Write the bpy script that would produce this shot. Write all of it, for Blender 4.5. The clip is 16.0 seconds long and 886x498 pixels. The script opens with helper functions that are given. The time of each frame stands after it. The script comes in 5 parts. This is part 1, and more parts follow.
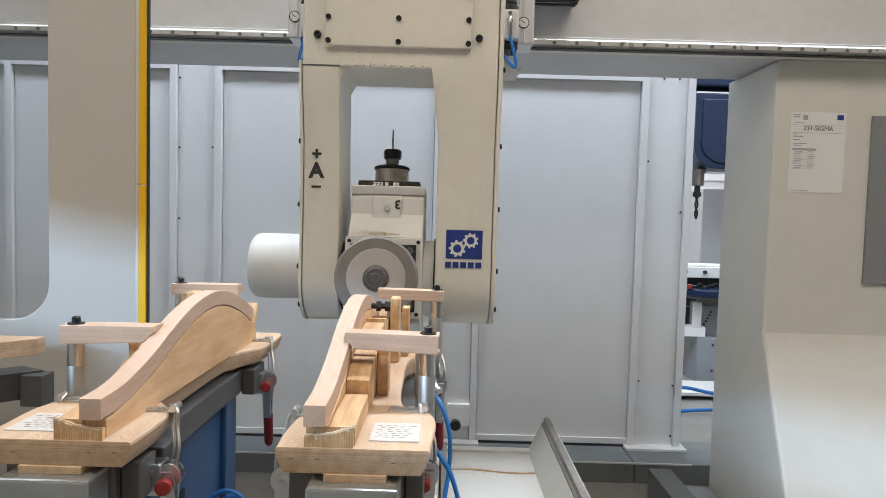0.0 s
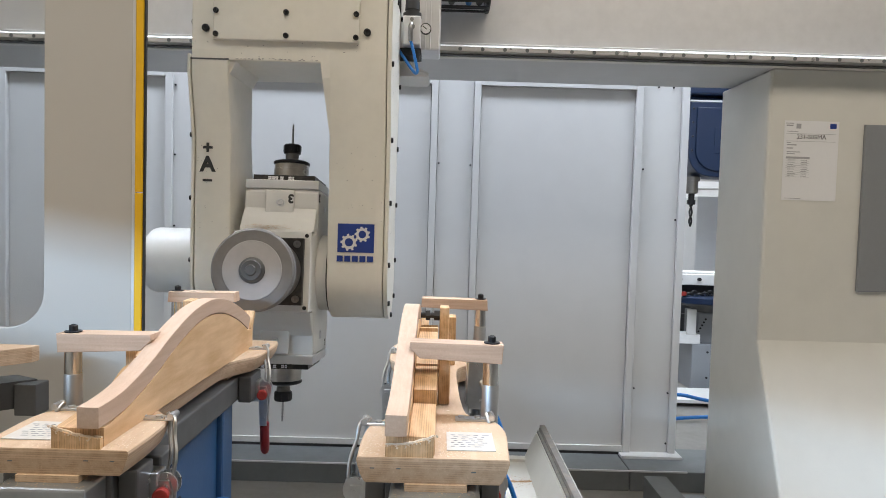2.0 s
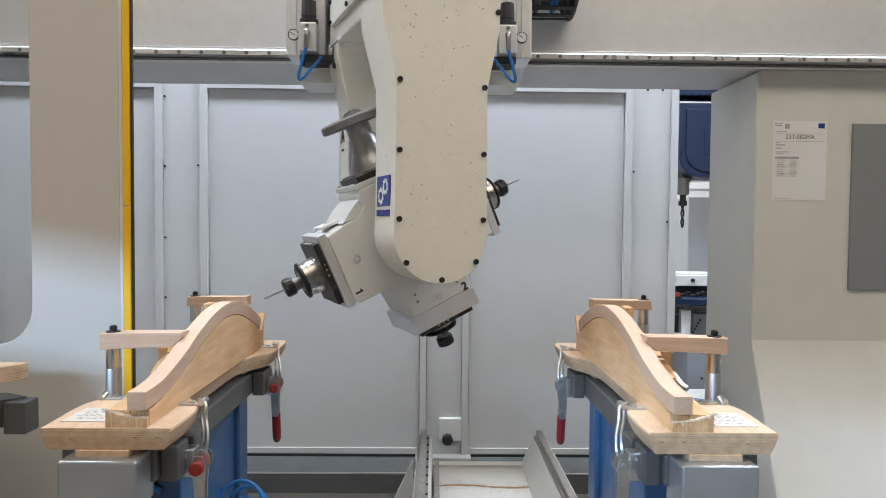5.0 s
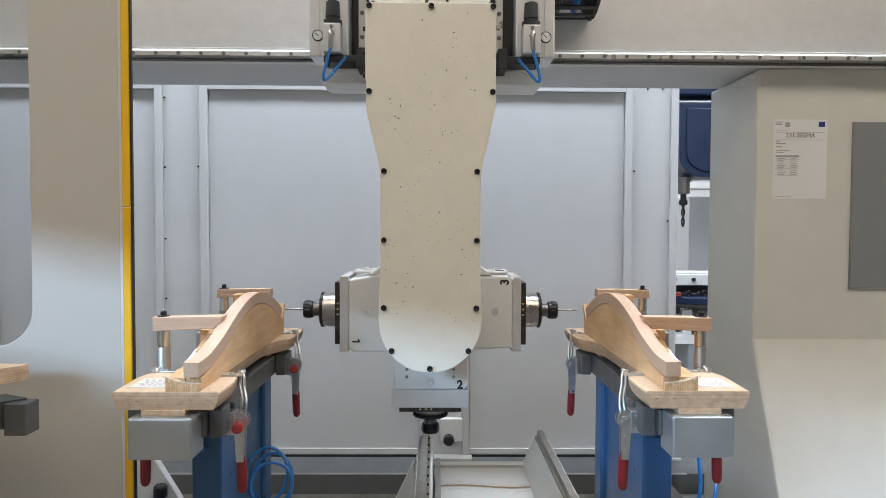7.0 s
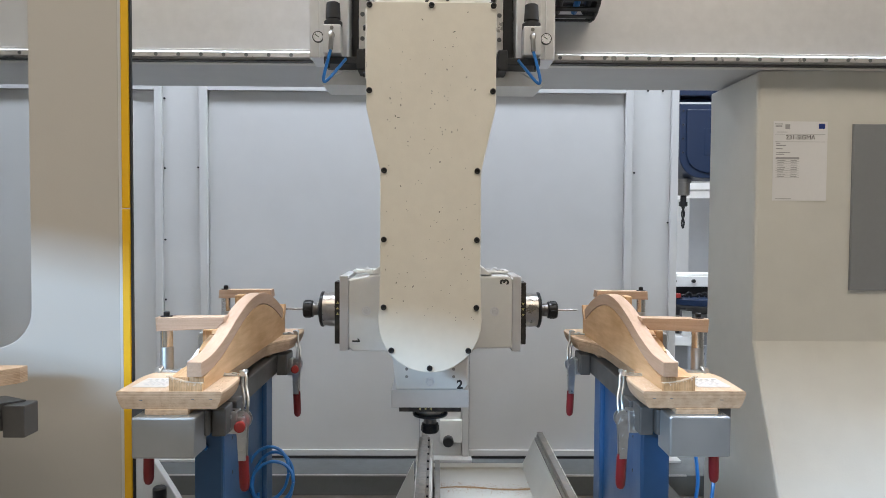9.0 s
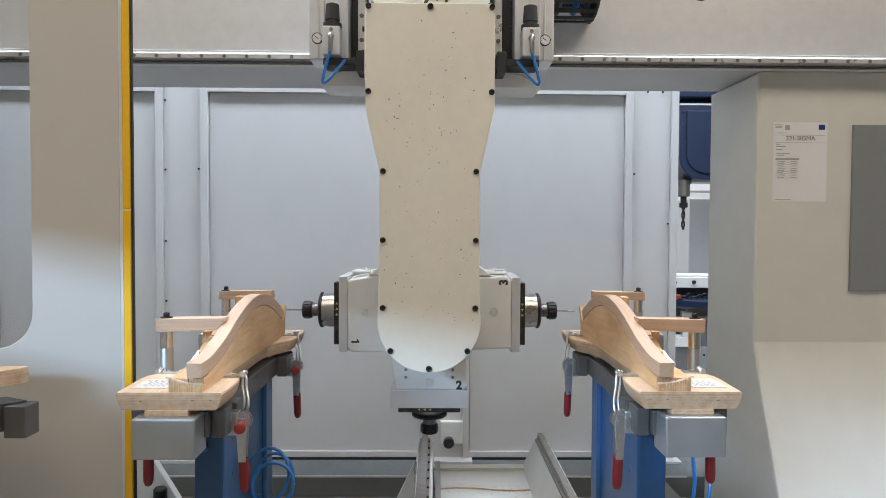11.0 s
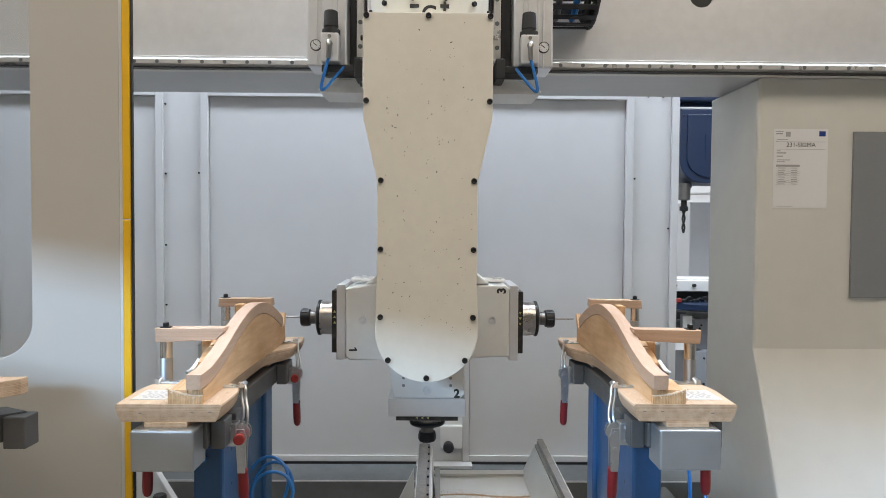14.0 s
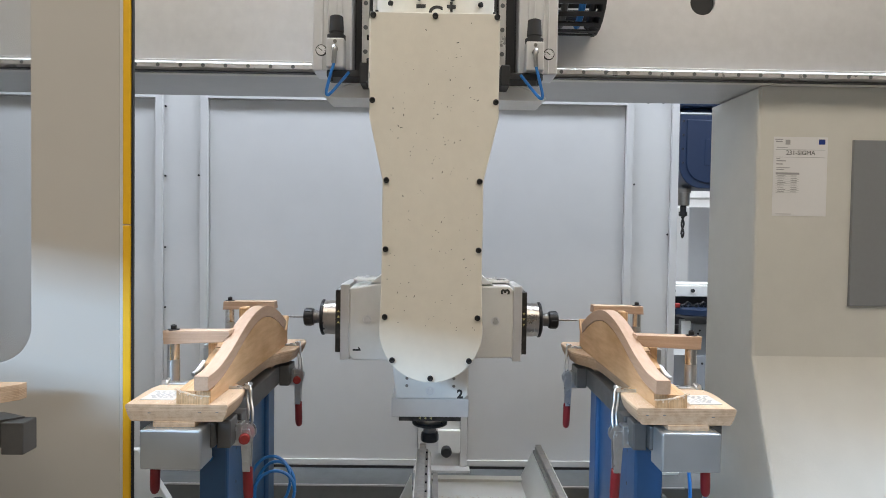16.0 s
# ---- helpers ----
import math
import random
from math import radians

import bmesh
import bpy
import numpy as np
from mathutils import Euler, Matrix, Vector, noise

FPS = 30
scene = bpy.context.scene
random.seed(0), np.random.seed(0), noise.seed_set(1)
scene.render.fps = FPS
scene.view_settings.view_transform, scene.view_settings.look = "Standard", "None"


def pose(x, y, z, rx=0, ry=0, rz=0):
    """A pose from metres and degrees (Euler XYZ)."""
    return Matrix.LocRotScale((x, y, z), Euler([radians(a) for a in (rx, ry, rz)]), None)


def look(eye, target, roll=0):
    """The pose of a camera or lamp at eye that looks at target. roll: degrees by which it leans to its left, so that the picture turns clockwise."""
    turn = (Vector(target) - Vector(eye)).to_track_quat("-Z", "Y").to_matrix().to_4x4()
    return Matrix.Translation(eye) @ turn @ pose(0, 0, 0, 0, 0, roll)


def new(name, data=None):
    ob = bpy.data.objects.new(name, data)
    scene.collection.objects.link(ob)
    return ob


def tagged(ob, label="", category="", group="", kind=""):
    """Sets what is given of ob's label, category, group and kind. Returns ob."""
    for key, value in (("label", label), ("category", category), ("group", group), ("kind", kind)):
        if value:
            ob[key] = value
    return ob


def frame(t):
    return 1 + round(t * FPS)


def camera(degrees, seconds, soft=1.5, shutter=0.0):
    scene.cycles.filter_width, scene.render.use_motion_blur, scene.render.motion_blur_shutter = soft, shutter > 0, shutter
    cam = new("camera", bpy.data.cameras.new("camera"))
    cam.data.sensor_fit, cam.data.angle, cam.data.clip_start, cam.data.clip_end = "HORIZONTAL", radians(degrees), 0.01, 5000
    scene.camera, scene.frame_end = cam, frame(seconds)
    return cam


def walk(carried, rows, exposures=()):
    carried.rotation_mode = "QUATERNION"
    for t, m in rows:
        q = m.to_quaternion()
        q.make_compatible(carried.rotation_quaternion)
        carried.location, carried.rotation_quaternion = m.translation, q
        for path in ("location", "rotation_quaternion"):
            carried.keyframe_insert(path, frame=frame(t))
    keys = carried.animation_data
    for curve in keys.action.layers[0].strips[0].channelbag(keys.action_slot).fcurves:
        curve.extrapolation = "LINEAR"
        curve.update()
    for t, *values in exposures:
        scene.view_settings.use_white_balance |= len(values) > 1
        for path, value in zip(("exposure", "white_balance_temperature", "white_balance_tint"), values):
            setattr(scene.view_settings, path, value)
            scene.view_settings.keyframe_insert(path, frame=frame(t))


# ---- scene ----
def view(x, y, z, yaw, pitch, roll):
    """Camera pose: yaw to the right, pitch downwards, roll, in degrees."""
    a, b = radians(yaw), radians(pitch)
    eye = Vector((x, y, z))
    return look(eye, eye + Vector((math.sin(a) * math.cos(b), math.cos(a) * math.cos(b), -math.sin(b))), roll)


cam = camera(68, 16.0, soft=0.5, shutter=0.3)
walk(cam, [
    (0, view(-0.0037, -0.0041, 1.2625, -0.189, 3.118, 1.597)),
    (0.5, view(-0.0040, -0.0035, 1.2623, -0.195, 2.897, 1.616)),
    (1, view(-0.0052, -0.0037, 1.2653, -0.177, 2.881, 1.632)),
    (1.5, view(-0.0032, -0.0022, 1.2632, -0.148, 2.772, 1.626)),
    (2, view(-0.0078, -0.0061, 1.2650, 0.257, 2.500, 1.641)),
    (2.5, view(0.0005, -0.0033, 1.2660, 0.442, 2.213, 1.667)),
    (3, view(-0.0048, -0.0024, 1.2669, 0.803, 1.983, 1.661)),
    (3.5, view(-0.0010, -0.0022, 1.2653, 0.748, 1.979, 1.577)),
    (4, view(-0.0031, -0.0018, 1.2683, 0.793, 2.000, 1.125)),
    (6.5, view(-0.0006, 0.0006, 1.2702, 0.706, 2.032, 0.278)),
    (7, view(-0.0008, 0.0007, 1.2681, 0.709, 1.981, 0.274)),
    (7.5, view(-0.0002, 0.0003, 1.2711, 0.692, 2.025, 0.233)),
    (8, view(0.0001, 0.0003, 1.2730, 0.686, 2.066, 0.223)),
    (8.5, view(-0.0002, 0.0016, 1.2648, 0.698, 1.864, 0.235)),
    (9, view(-0.0005, 0.0022, 1.2706, 0.714, 1.910, 0.353)),
    (11.5, view(-0.0004, -0.0008, 1.2685, 0.681, 1.755, 0.305)),
    (12, view(-0.0013, -0.0015, 1.2734, 0.694, 1.839, 0.332)),
    (12.5, view(-0.0023, 0.0015, 1.2739, 0.688, 1.789, 0.259)),
    (13, view(-0.0065, -0.0009, 1.2817, 0.763, 1.858, 0.213)),
    (13.5, view(-0.0029, 0.0021, 1.2834, 0.716, 1.760, 0.375)),
    (14, view(-0.0000, 0.0017, 1.2912, 0.659, 1.775, 0.423)),
    (14.5, view(-0.0026, 0.0017, 1.2969, 0.723, 1.791, 0.503)),
    (15, view(-0.0007, 0.0014, 1.2994, 0.711, 1.747, 0.972)),
    (15.5, view(-0.0023, 0.0023, 1.3019, 0.752, 1.632, 0.837)),
    (16, view(-0.0032, 0.0019, 1.3043, 0.774, 1.628, 0.853)),
], exposures=[(0, -0.06), (16, -0.06)])

# ---- world, light ----
world = bpy.data.worlds.new("hall_air")
scene.world = world
world.use_nodes = True
bgn = world.node_tree.nodes["Background"]
skyn = world.node_tree.nodes.new("ShaderNodeTexSky")
skyn.sky_type = "NISHITA"
skyn.sun_disc = False
skyn.sun_elevation = radians(40)
skyn.sun_rotation = radians(200)
world.node_tree.links.new(skyn.outputs["Color"], bgn.inputs["Color"])
bgn.inputs["Strength"].default_value = 0.10


def area(name, eye, target, sx, sy, power, colour):
    d = bpy.data.lights.new(name, "AREA")
    d.shape, d.size, d.size_y, d.energy, d.color = "RECTANGLE", sx, sy, power, colour
    ob = new(name, d)
    ob.matrix_world = look(eye, target)
    return ob


area("ceiling_lamps", (0, -0.35, 4.3), (0, -0.1, 0), 9.0, 1.8, 180, (1.0, 0.885, 0.74))
area("skylight_back", (0.2, 2.42, 4.6), (0.2, 3.1, 0), 8.0, 0.55, 455, (0.77, 0.86, 1.0))
# added fill lamp that brightens the tarpaulin and the far machine
area("far_fill_lamp", (1.5, 7.2, 5.6), (1.5, 7.3, 0), 8.0, 2.0, 420, (0.90, 0.95, 1.0))
# unseen strip lamp, added for the cool band on door and fork
area("band_lamp", (-5.255, -5.03, 3.665), (-0.75, 1.4, 1.15), 4.6, 0.08, 700, (0.45, 0.70, 1.0))


# ---- materials ----
def mat(name, colour, rough=0.5, metal=0.0, grain=0.0, grain_size=60.0, stain=0.0, stain_size=3.0, bump=0.0, bump_size=120.0, spec=0.5, stain_colour=None):
    m = bpy.data.materials.new(name)
    m.use_nodes = True
    nt = m.node_tree
    b = nt.nodes["Principled BSDF"]
    b.inputs["Roughness"].default_value = rough
    b.inputs["Metallic"].default_value = metal
    b.inputs["Specular IOR Level"].default_value = spec
    tc = nt.nodes.new("ShaderNodeTexCoord")
    src = None
    base = (*colour, 1)
    b.inputs["Base Color"].default_value = base
    if grain or stain:
        n1 = nt.nodes.new("ShaderNodeTexNoise")
        n1.inputs["Scale"].default_value = grain_size
        n1.inputs["Detail"].default_value = 4
        nt.links.new(tc.outputs["Object"], n1.inputs["Vector"])
        mix1 = nt.nodes.new("ShaderNodeMix")
        mix1.data_type = "RGBA"
        k = max(0.0, 1 - grain)
        mix1.inputs["A"].default_value = (*[c * k for c in colour], 1)
        mix1.inputs["B"].default_value = (*[min(1, c * (1 + grain * 0.6)) for c in colour], 1)
        nt.links.new(n1.outputs["Fac"], mix1.inputs["Factor"])
        n2 = nt.nodes.new("ShaderNodeTexNoise")
        n2.inputs["Scale"].default_value = stain_size
        n2.inputs["Detail"].default_value = 6
        n2.inputs["Roughness"].default_value = 0.65
        nt.links.new(tc.outputs["Object"], n2.inputs["Vector"])
        ramp = nt.nodes.new("ShaderNodeMapRange")
        ramp.inputs["From Min"].default_value = 0.48
        ramp.inputs["From Max"].default_value = 0.75
        ramp.inputs["To Max"].default_value = stain
        nt.links.new(n2.outputs["Fac"], ramp.inputs["Value"])
        mix2 = nt.nodes.new("ShaderNodeMix")
        mix2.data_type = "RGBA"
        sc = stain_colour or [c * 0.55 for c in colour]
        mix2.inputs["B"].default_value = (*sc, 1)
        nt.links.new(ramp.outputs["Result"], mix2.inputs["Factor"])
        nt.links.new(mix1.outputs["Result"], mix2.inputs["A"])
        nt.links.new(mix2.outputs["Result"], b.inputs["Base Color"])
        rr = nt.nodes.new("ShaderNodeMapRange")
        rr.inputs["To Min"].default_value = max(0.03, rough - 0.08)
        rr.inputs["To Max"].default_value = min(1, rough + 0.12)
        nt.links.new(n2.outputs["Fac"], rr.inputs["Value"])
        nt.links.new(rr.outputs["Result"], b.inputs["Roughness"])
    if bump:
        n3 = nt.nodes.new("ShaderNodeTexNoise")
        n3.inputs["Scale"].default_value = bump_size
        n3.inputs["Detail"].default_value = 3
        nt.links.new(tc.outputs["Object"], n3.inputs["Vector"])
        bp = nt.nodes.new("ShaderNodeBump")
        bp.inputs["Strength"].default_value = bump
        bp.inputs["Distance"].default_value = 0.002
        nt.links.new(n3.outputs["Fac"], bp.inputs["Height"])
        nt.links.new(bp.outputs["Normal"], b.inputs["Normal"])
    return m


def wood(name, light, dark, axis="Y", layers="", layer_step=0.0022, rough=0.6, contrast=0.55, dust=0.25, plies=0.45):
    """Timber: long grain along axis; layers: plywood plies stacked along that axis."""
    m = bpy.data.materials.new(name)
    m.use_nodes = True
    nt = m.node_tree
    b = nt.nodes["Principled BSDF"]
    b.inputs["Roughness"].default_value = rough
    b.inputs["Specular IOR Level"].default_value = 0.25
    tc = nt.nodes.new("ShaderNodeTexCoord")
    mp = nt.nodes.new("ShaderNodeMapping")
    mp.inputs["Scale"].default_value = {"X": (4, 70, 70), "Y": (70, 4, 70), "Z": (70, 70, 4)}[axis] if not layers else (34, 5, 34)
    nt.links.new(tc.outputs["Object"], mp.inputs["Vector"])
    n1 = nt.nodes.new("ShaderNodeTexNoise")
    n1.inputs["Scale"].default_value = 2.0
    n1.inputs["Detail"].default_value = 6
    nt.links.new(mp.outputs["Vector"], n1.inputs["Vector"])
    n2 = nt.nodes.new("ShaderNodeTexNoise")
    n2.inputs["Scale"].default_value = 9
    n2.inputs["Detail"].default_value = 3
    nt.links.new(tc.outputs["Object"], n2.inputs["Vector"])
    add = nt.nodes.new("ShaderNodeMath")
    add.operation = "MULTIPLY_ADD"
    add.inputs[1].default_value = 0.6
    nt.links.new(n2.outputs["Fac"], add.inputs[0])
    nt.links.new(n1.outputs["Fac"], add.inputs[2])
    rg = nt.nodes.new("ShaderNodeMapRange")
    rg.inputs["From Min"].default_value = 0.55
    rg.inputs["From Max"].default_value = 1.05
    nt.links.new(add.outputs[0], rg.inputs["Value"])
    mix = nt.nodes.new("ShaderNodeMix")
    mix.data_type = "RGBA"
    mix.inputs["A"].default_value = (*light, 1)
    mix.inputs["B"].default_value = (*dark, 1)
    mm = nt.nodes.new("ShaderNodeMath")
    mm.operation = "MULTIPLY"
    mm.inputs[1].default_value = contrast
    nt.links.new(rg.outputs["Result"], mm.inputs[0])
    nt.links.new(mm.outputs[0], mix.inputs["Factor"])
    out = mix.outputs["Result"]
    hgt = n1.outputs["Fac"]
    if layers:
        sep = nt.nodes.new("ShaderNodeSeparateXYZ")
        nt.links.new(tc.outputs["Object"], sep.inputs["Vector"])
        d1 = nt.nodes.new("ShaderNodeMath")
        d1.operation = "DIVIDE"
        d1.inputs[1].default_value = layer_step
        nt.links.new(sep.outputs[layers], d1.inputs[0])
        wob = nt.nodes.new("ShaderNodeMath")
        wob.operation = "MULTIPLY_ADD"
        wob.inputs[1].default_value = 0.4
        nt.links.new(n2.outputs["Fac"], wob.inputs[0])
        nt.links.new(d1.outputs[0], wob.inputs[2])
        fl = nt.nodes.new("ShaderNodeMath")
        fl.operation = "FLOOR"
        nt.links.new(wob.outputs[0], fl.inputs[0])
        wn = nt.nodes.new("ShaderNodeTexWhiteNoise")
        wn.noise_dimensions = "1D"
        nt.links.new(fl.outputs[0], wn.inputs["W"])
        st = nt.nodes.new("ShaderNodeMapRange")
        st.inputs["From Min"].default_value = 0.2
        st.inputs["To Max"].default_value = 0.5
        nt.links.new(wn.outputs["Value"], st.inputs["Value"])
        fr = nt.nodes.new("ShaderNodeMath")
        fr.operation = "FRACT"
        nt.links.new(wob.outputs[0], fr.inputs[0])
        ln = nt.nodes.new("ShaderNodeMapRange")
        ln.inputs["From Min"].default_value = 0.34
        ln.inputs["From Max"].default_value = 0.22
        nt.links.new(fr.outputs[0], ln.inputs["Value"])
        br = nt.nodes.new("ShaderNodeMapRange")
        br.inputs["From Min"].default_value = 0.40
        br.inputs["From Max"].default_value = 0.62
        br.inputs["To Min"].default_value = 0.25
        nt.links.new(n1.outputs["Fac"], br.inputs["Value"])
        lm = nt.nodes.new("ShaderNodeMath")
        lm.operation = "MULTIPLY"
        nt.links.new(ln.outputs["Result"], lm.inputs[0])
        nt.links.new(br.outputs["Result"], lm.inputs[1])
        st2 = nt.nodes.new("ShaderNodeMath")
        st2.operation = "MAXIMUM"
        nt.links.new(st.outputs["Result"], st2.inputs[0])
        nt.links.new(lm.outputs[0], st2.inputs[1])
        # the plies show on cut edges only, not on the faces that lie flat on them
        geo = nt.nodes.new("ShaderNodeTexCoord")
        sn = nt.nodes.new("ShaderNodeSeparateXYZ")
        nt.links.new(geo.outputs["Normal"], sn.inputs["Vector"])
        ab = nt.nodes.new("ShaderNodeMath")
        ab.operation = "ABSOLUTE"
        nt.links.new(sn.outputs[layers], ab.inputs[0])
        lt = nt.nodes.new("ShaderNodeMath")
        lt.operation = "LESS_THAN"
        lt.inputs[1].default_value = 0.8
        nt.links.new(ab.outputs[0], lt.inputs[0])
        k = nt.nodes.new("ShaderNodeMath")
        k.operation = "MULTIPLY"
        nt.links.new(st2.outputs[0], k.inputs[0])
        nt.links.new(lt.outputs[0], k.inputs[1])
        k2 = nt.nodes.new("ShaderNodeMath")
        k2.operation = "MULTIPLY"
        k2.inputs[1].default_value = plies
        nt.links.new(k.outputs[0], k2.inputs[0])
        mx = nt.nodes.new("ShaderNodeMix")
        mx.data_type = "RGBA"
        mx.inputs["B"].default_value = (*[c * 0.5 for c in dark], 1)
        nt.links.new(k2.outputs[0], mx.inputs["Factor"])
        nt.links.new(out, mx.inputs["A"])
        out = mx.outputs["Result"]
    # fine pale dust and dark pores
    nd = nt.nodes.new("ShaderNodeTexNoise")
    nd.inputs["Scale"].default_value = 420
    nd.inputs["Detail"].default_value = 2
    nt.links.new(tc.outputs["Object"], nd.inputs["Vector"])
    for lo, hi, amount, colour in ((0.58, 0.70, dust, [min(1, c * 1.22) for c in light]), (0.42, 0.30, dust * 0.8, [c * 0.6 for c in dark])):
        dr = nt.nodes.new("ShaderNodeMapRange")
        dr.inputs["From Min"].default_value = lo
        dr.inputs["From Max"].default_value = hi
        dr.inputs["To Max"].default_value = amount
        nt.links.new(nd.outputs["Fac"], dr.inputs["Value"])
        md = nt.nodes.new("ShaderNodeMix")
        md.data_type = "RGBA"
        md.inputs["B"].default_value = (*colour, 1)
        nt.links.new(dr.outputs["Result"], md.inputs["Factor"])
        nt.links.new(out, md.inputs["A"])
        out = md.outputs["Result"]
    nt.links.new(out, b.inputs["Base Color"])
    bp = nt.nodes.new("ShaderNodeBump")
    bp.inputs["Strength"].default_value = 0.15
    bp.inputs["Distance"].default_value = 0.001
    nt.links.new(hgt, bp.inputs["Height"])
    nt.links.new(bp.outputs["Normal"], b.inputs["Normal"])
    return m


CREAM = mat("cream_paint", (0.795, 0.77, 0.695), 0.38, grain=0.06, grain_size=35, stain=0.12, stain_size=4, bump=0.12, bump_size=260)
WHITE = mat("white_paint", (0.74, 0.735, 0.71), 0.40, grain=0.05, grain_size=35, stain=0.15, stain_size=5, bump=0.10, bump_size=260)
GREYWALL = mat("light_grey_sheet", (0.60, 0.595, 0.585), 0.42, grain=0.04, grain_size=8, stain=0.10, stain_size=1.5, bump=0.08, bump_size=200)
DOORGREY = mat("door_grey_paint", (0.535, 0.525, 0.50), 0.40, grain=0.04, grain_size=8, stain=0.08, stain_size=2, bump=0.08, bump_size=220)
COLUMN = mat("column_paint", (0.69, 0.68, 0.635), 0.40, grain=0.06, grain_size=10, stain=0.16, stain_size=2.2, bump=0.15, bump_size=150)
BEAMGREY = mat("beam_grey", (0.55, 0.55, 0.55), 0.45, grain=0.06, grain_size=10, stain=0.1)
PANELGREY = mat("dark_grey_panel", (0.25, 0.26, 0.275), 0.40, grain=0.05, stain=0.1, bump=0.1)
SILLGREY = mat("sill_grey", (0.15, 0.16, 0.165), 0.55, grain=0.12, grain_size=30, stain=0.3, stain_size=6)
ALU = mat("brushed_aluminium", (0.74, 0.74, 0.75), 0.38, metal=0.55, grain=0.1, grain_size=25, stain=0.1)
STEEL = mat("machined_steel", (0.33, 0.32, 0.31), 0.30, metal=1.0, grain=0.15, grain_size=40, stain=0.15)
RAILSTEEL = mat("ground_rail_steel", (0.78, 0.77, 0.75), 0.28, metal=0.55, grain=0.12, grain_size=60, stain=0.2, stain_size=12)
TUBE = mat("raw_grey_steel", (0.135, 0.135, 0.135), 0.40, metal=0.45, grain=0.2, grain_size=25, stain=0.35, stain_size=9)
ZINC = mat("zinc_sheet", (0.46, 0.49, 0.52), 0.34, metal=0.7, grain=0.25, grain_size=14, stain=0.2, stain_size=7)
ZINCPART = mat("zinc_plated_steel", (0.60, 0.62, 0.64), 0.28, metal=0.95, grain=0.15, grain_size=80, stain=0.2, stain_size=30)
CHROME = mat("polished_chrome", (0.70, 0.70, 0.70), 0.20, metal=1.0)
BLACK = mat("black_oxide", (0.018, 0.018, 0.02), 0.38, metal=0.3, grain=0.3, grain_size=120)
RUBBER = mat("black_plastic", (0.022, 0.022, 0.024), 0.5, grain=0.2, grain_size=80)
RED = mat("dark_red_grip", (0.20, 0.012, 0.016), 0.38, grain=0.15, grain_size=60, stain=0.3, stain_size=25)
REDCAP = mat("red_rubber_cap", (0.30, 0.025, 0.02), 0.45, grain=0.15, stain=0.2, stain_size=40)
BLUE = mat("blue_enamel", (0.024, 0.092, 0.225), 0.36, grain=0.12, grain_size=12, stain=0.25, stain_size=5, bump=0.1)
NAVY = mat("dark_blue_enamel", (0.006, 0.019, 0.055), 0.35, grain=0.1, stain=0.15)
LOGOBLUE = mat("logo_blue", (0.02, 0.05, 0.26), 0.35, grain=0.03)
HOSE = mat("blue_air_hose", (0.022, 0.17, 0.50), 0.28)
YELLOW = mat("yellow_edge_paint", (0.86, 0.50, 0.012), 0.40, grain=0.06, stain=0.12, stain_size=8)
PAPER = mat("white_paper", (0.78, 0.78, 0.79), 0.6, grain=0.02)
LABEL = mat("dusty_label_paper", (0.60, 0.575, 0.55), 0.5, grain=0.1, grain_size=90, stain=0.4, stain_size=40, stain_colour=(0.50, 0.38, 0.26))
INK = mat("black_ink", (0.03, 0.03, 0.03), 0.6)
GREYINK = mat("grey_ink", (0.38, 0.38, 0.39), 0.6)
CONCRETE = mat("concrete_floor", (0.24, 0.225, 0.205), 0.55, grain=0.2, grain_size=20, stain=0.35, stain_size=2.0, bump=0.1)
CYLINDER = mat("anodised_cylinder", (0.50, 0.50, 0.50), 0.42, metal=0.9, grain=0.15, grain_size=40, stain=0.15, stain_size=20)
TENT = mat("white_tarpaulin", (0.80, 0.80, 0.80), 0.5, grain=0.03, grain_size=3)
HALL = mat("hall_plaster", (0.46, 0.43, 0.37), 0.7, grain=0.1, grain_size=3, stain=0.15, stain_size=0.6)
SAWDUST = mat("sawdust", (0.55, 0.36, 0.20), 0.9, grain=0.3, grain_size=300)
BRASS = mat("yellow_brass", (0.62, 0.45, 0.18), 0.3, metal=0.9)
YELLOWMARK = mat("yellow_print", (0.55, 0.50, 0.22), 0.5, grain=0.1)
PALECHIP = mat("pale_wood_dust", (0.80, 0.68, 0.54), 0.8, grain=0.2, grain_size=90)
DISC = mat("sanding_disc", (0.44, 0.435, 0.445), 0.6, grain=0.15, grain_size=14, stain=0.25, stain_size=10)
DISCRIM = mat("sanding_disc_rim", (0.20, 0.195, 0.195), 0.65, grain=0.2, grain_size=40)
FLANGE = mat("oiled_flange", (0.045, 0.042, 0.040), 0.42, metal=0.5, grain=0.4, grain_size=70, stain=0.5, stain_size=30, stain_colour=(0.16, 0.14, 0.12))
NOSE = mat("turned_steel", (0.52, 0.49, 0.46), 0.27, metal=1.0, grain=0.3, grain_size=18, stain=0.35, stain_size=22, stain_colour=(0.22, 0.19, 0.16))
HOLDER = mat("grey_holder_steel", (0.20, 0.19, 0.185), 0.4, metal=0.9, grain=0.2, grain_size=60, stain=0.3, stain_size=40)
BEECH = wood("beech", (0.61, 0.445, 0.335), (0.48, 0.325, 0.23), "Y", contrast=0.6, dust=0.10)
BEECHX = wood("beech_cross", (0.62, 0.455, 0.345), (0.42, 0.285, 0.20), "X", contrast=0.75, dust=0.15)
PLY = wood("plywood_board", (0.65, 0.49, 0.352), (0.47, 0.31, 0.19), "Y", layers="Z", layer_step=0.0030, contrast=0.7, dust=0.18, plies=0.55)
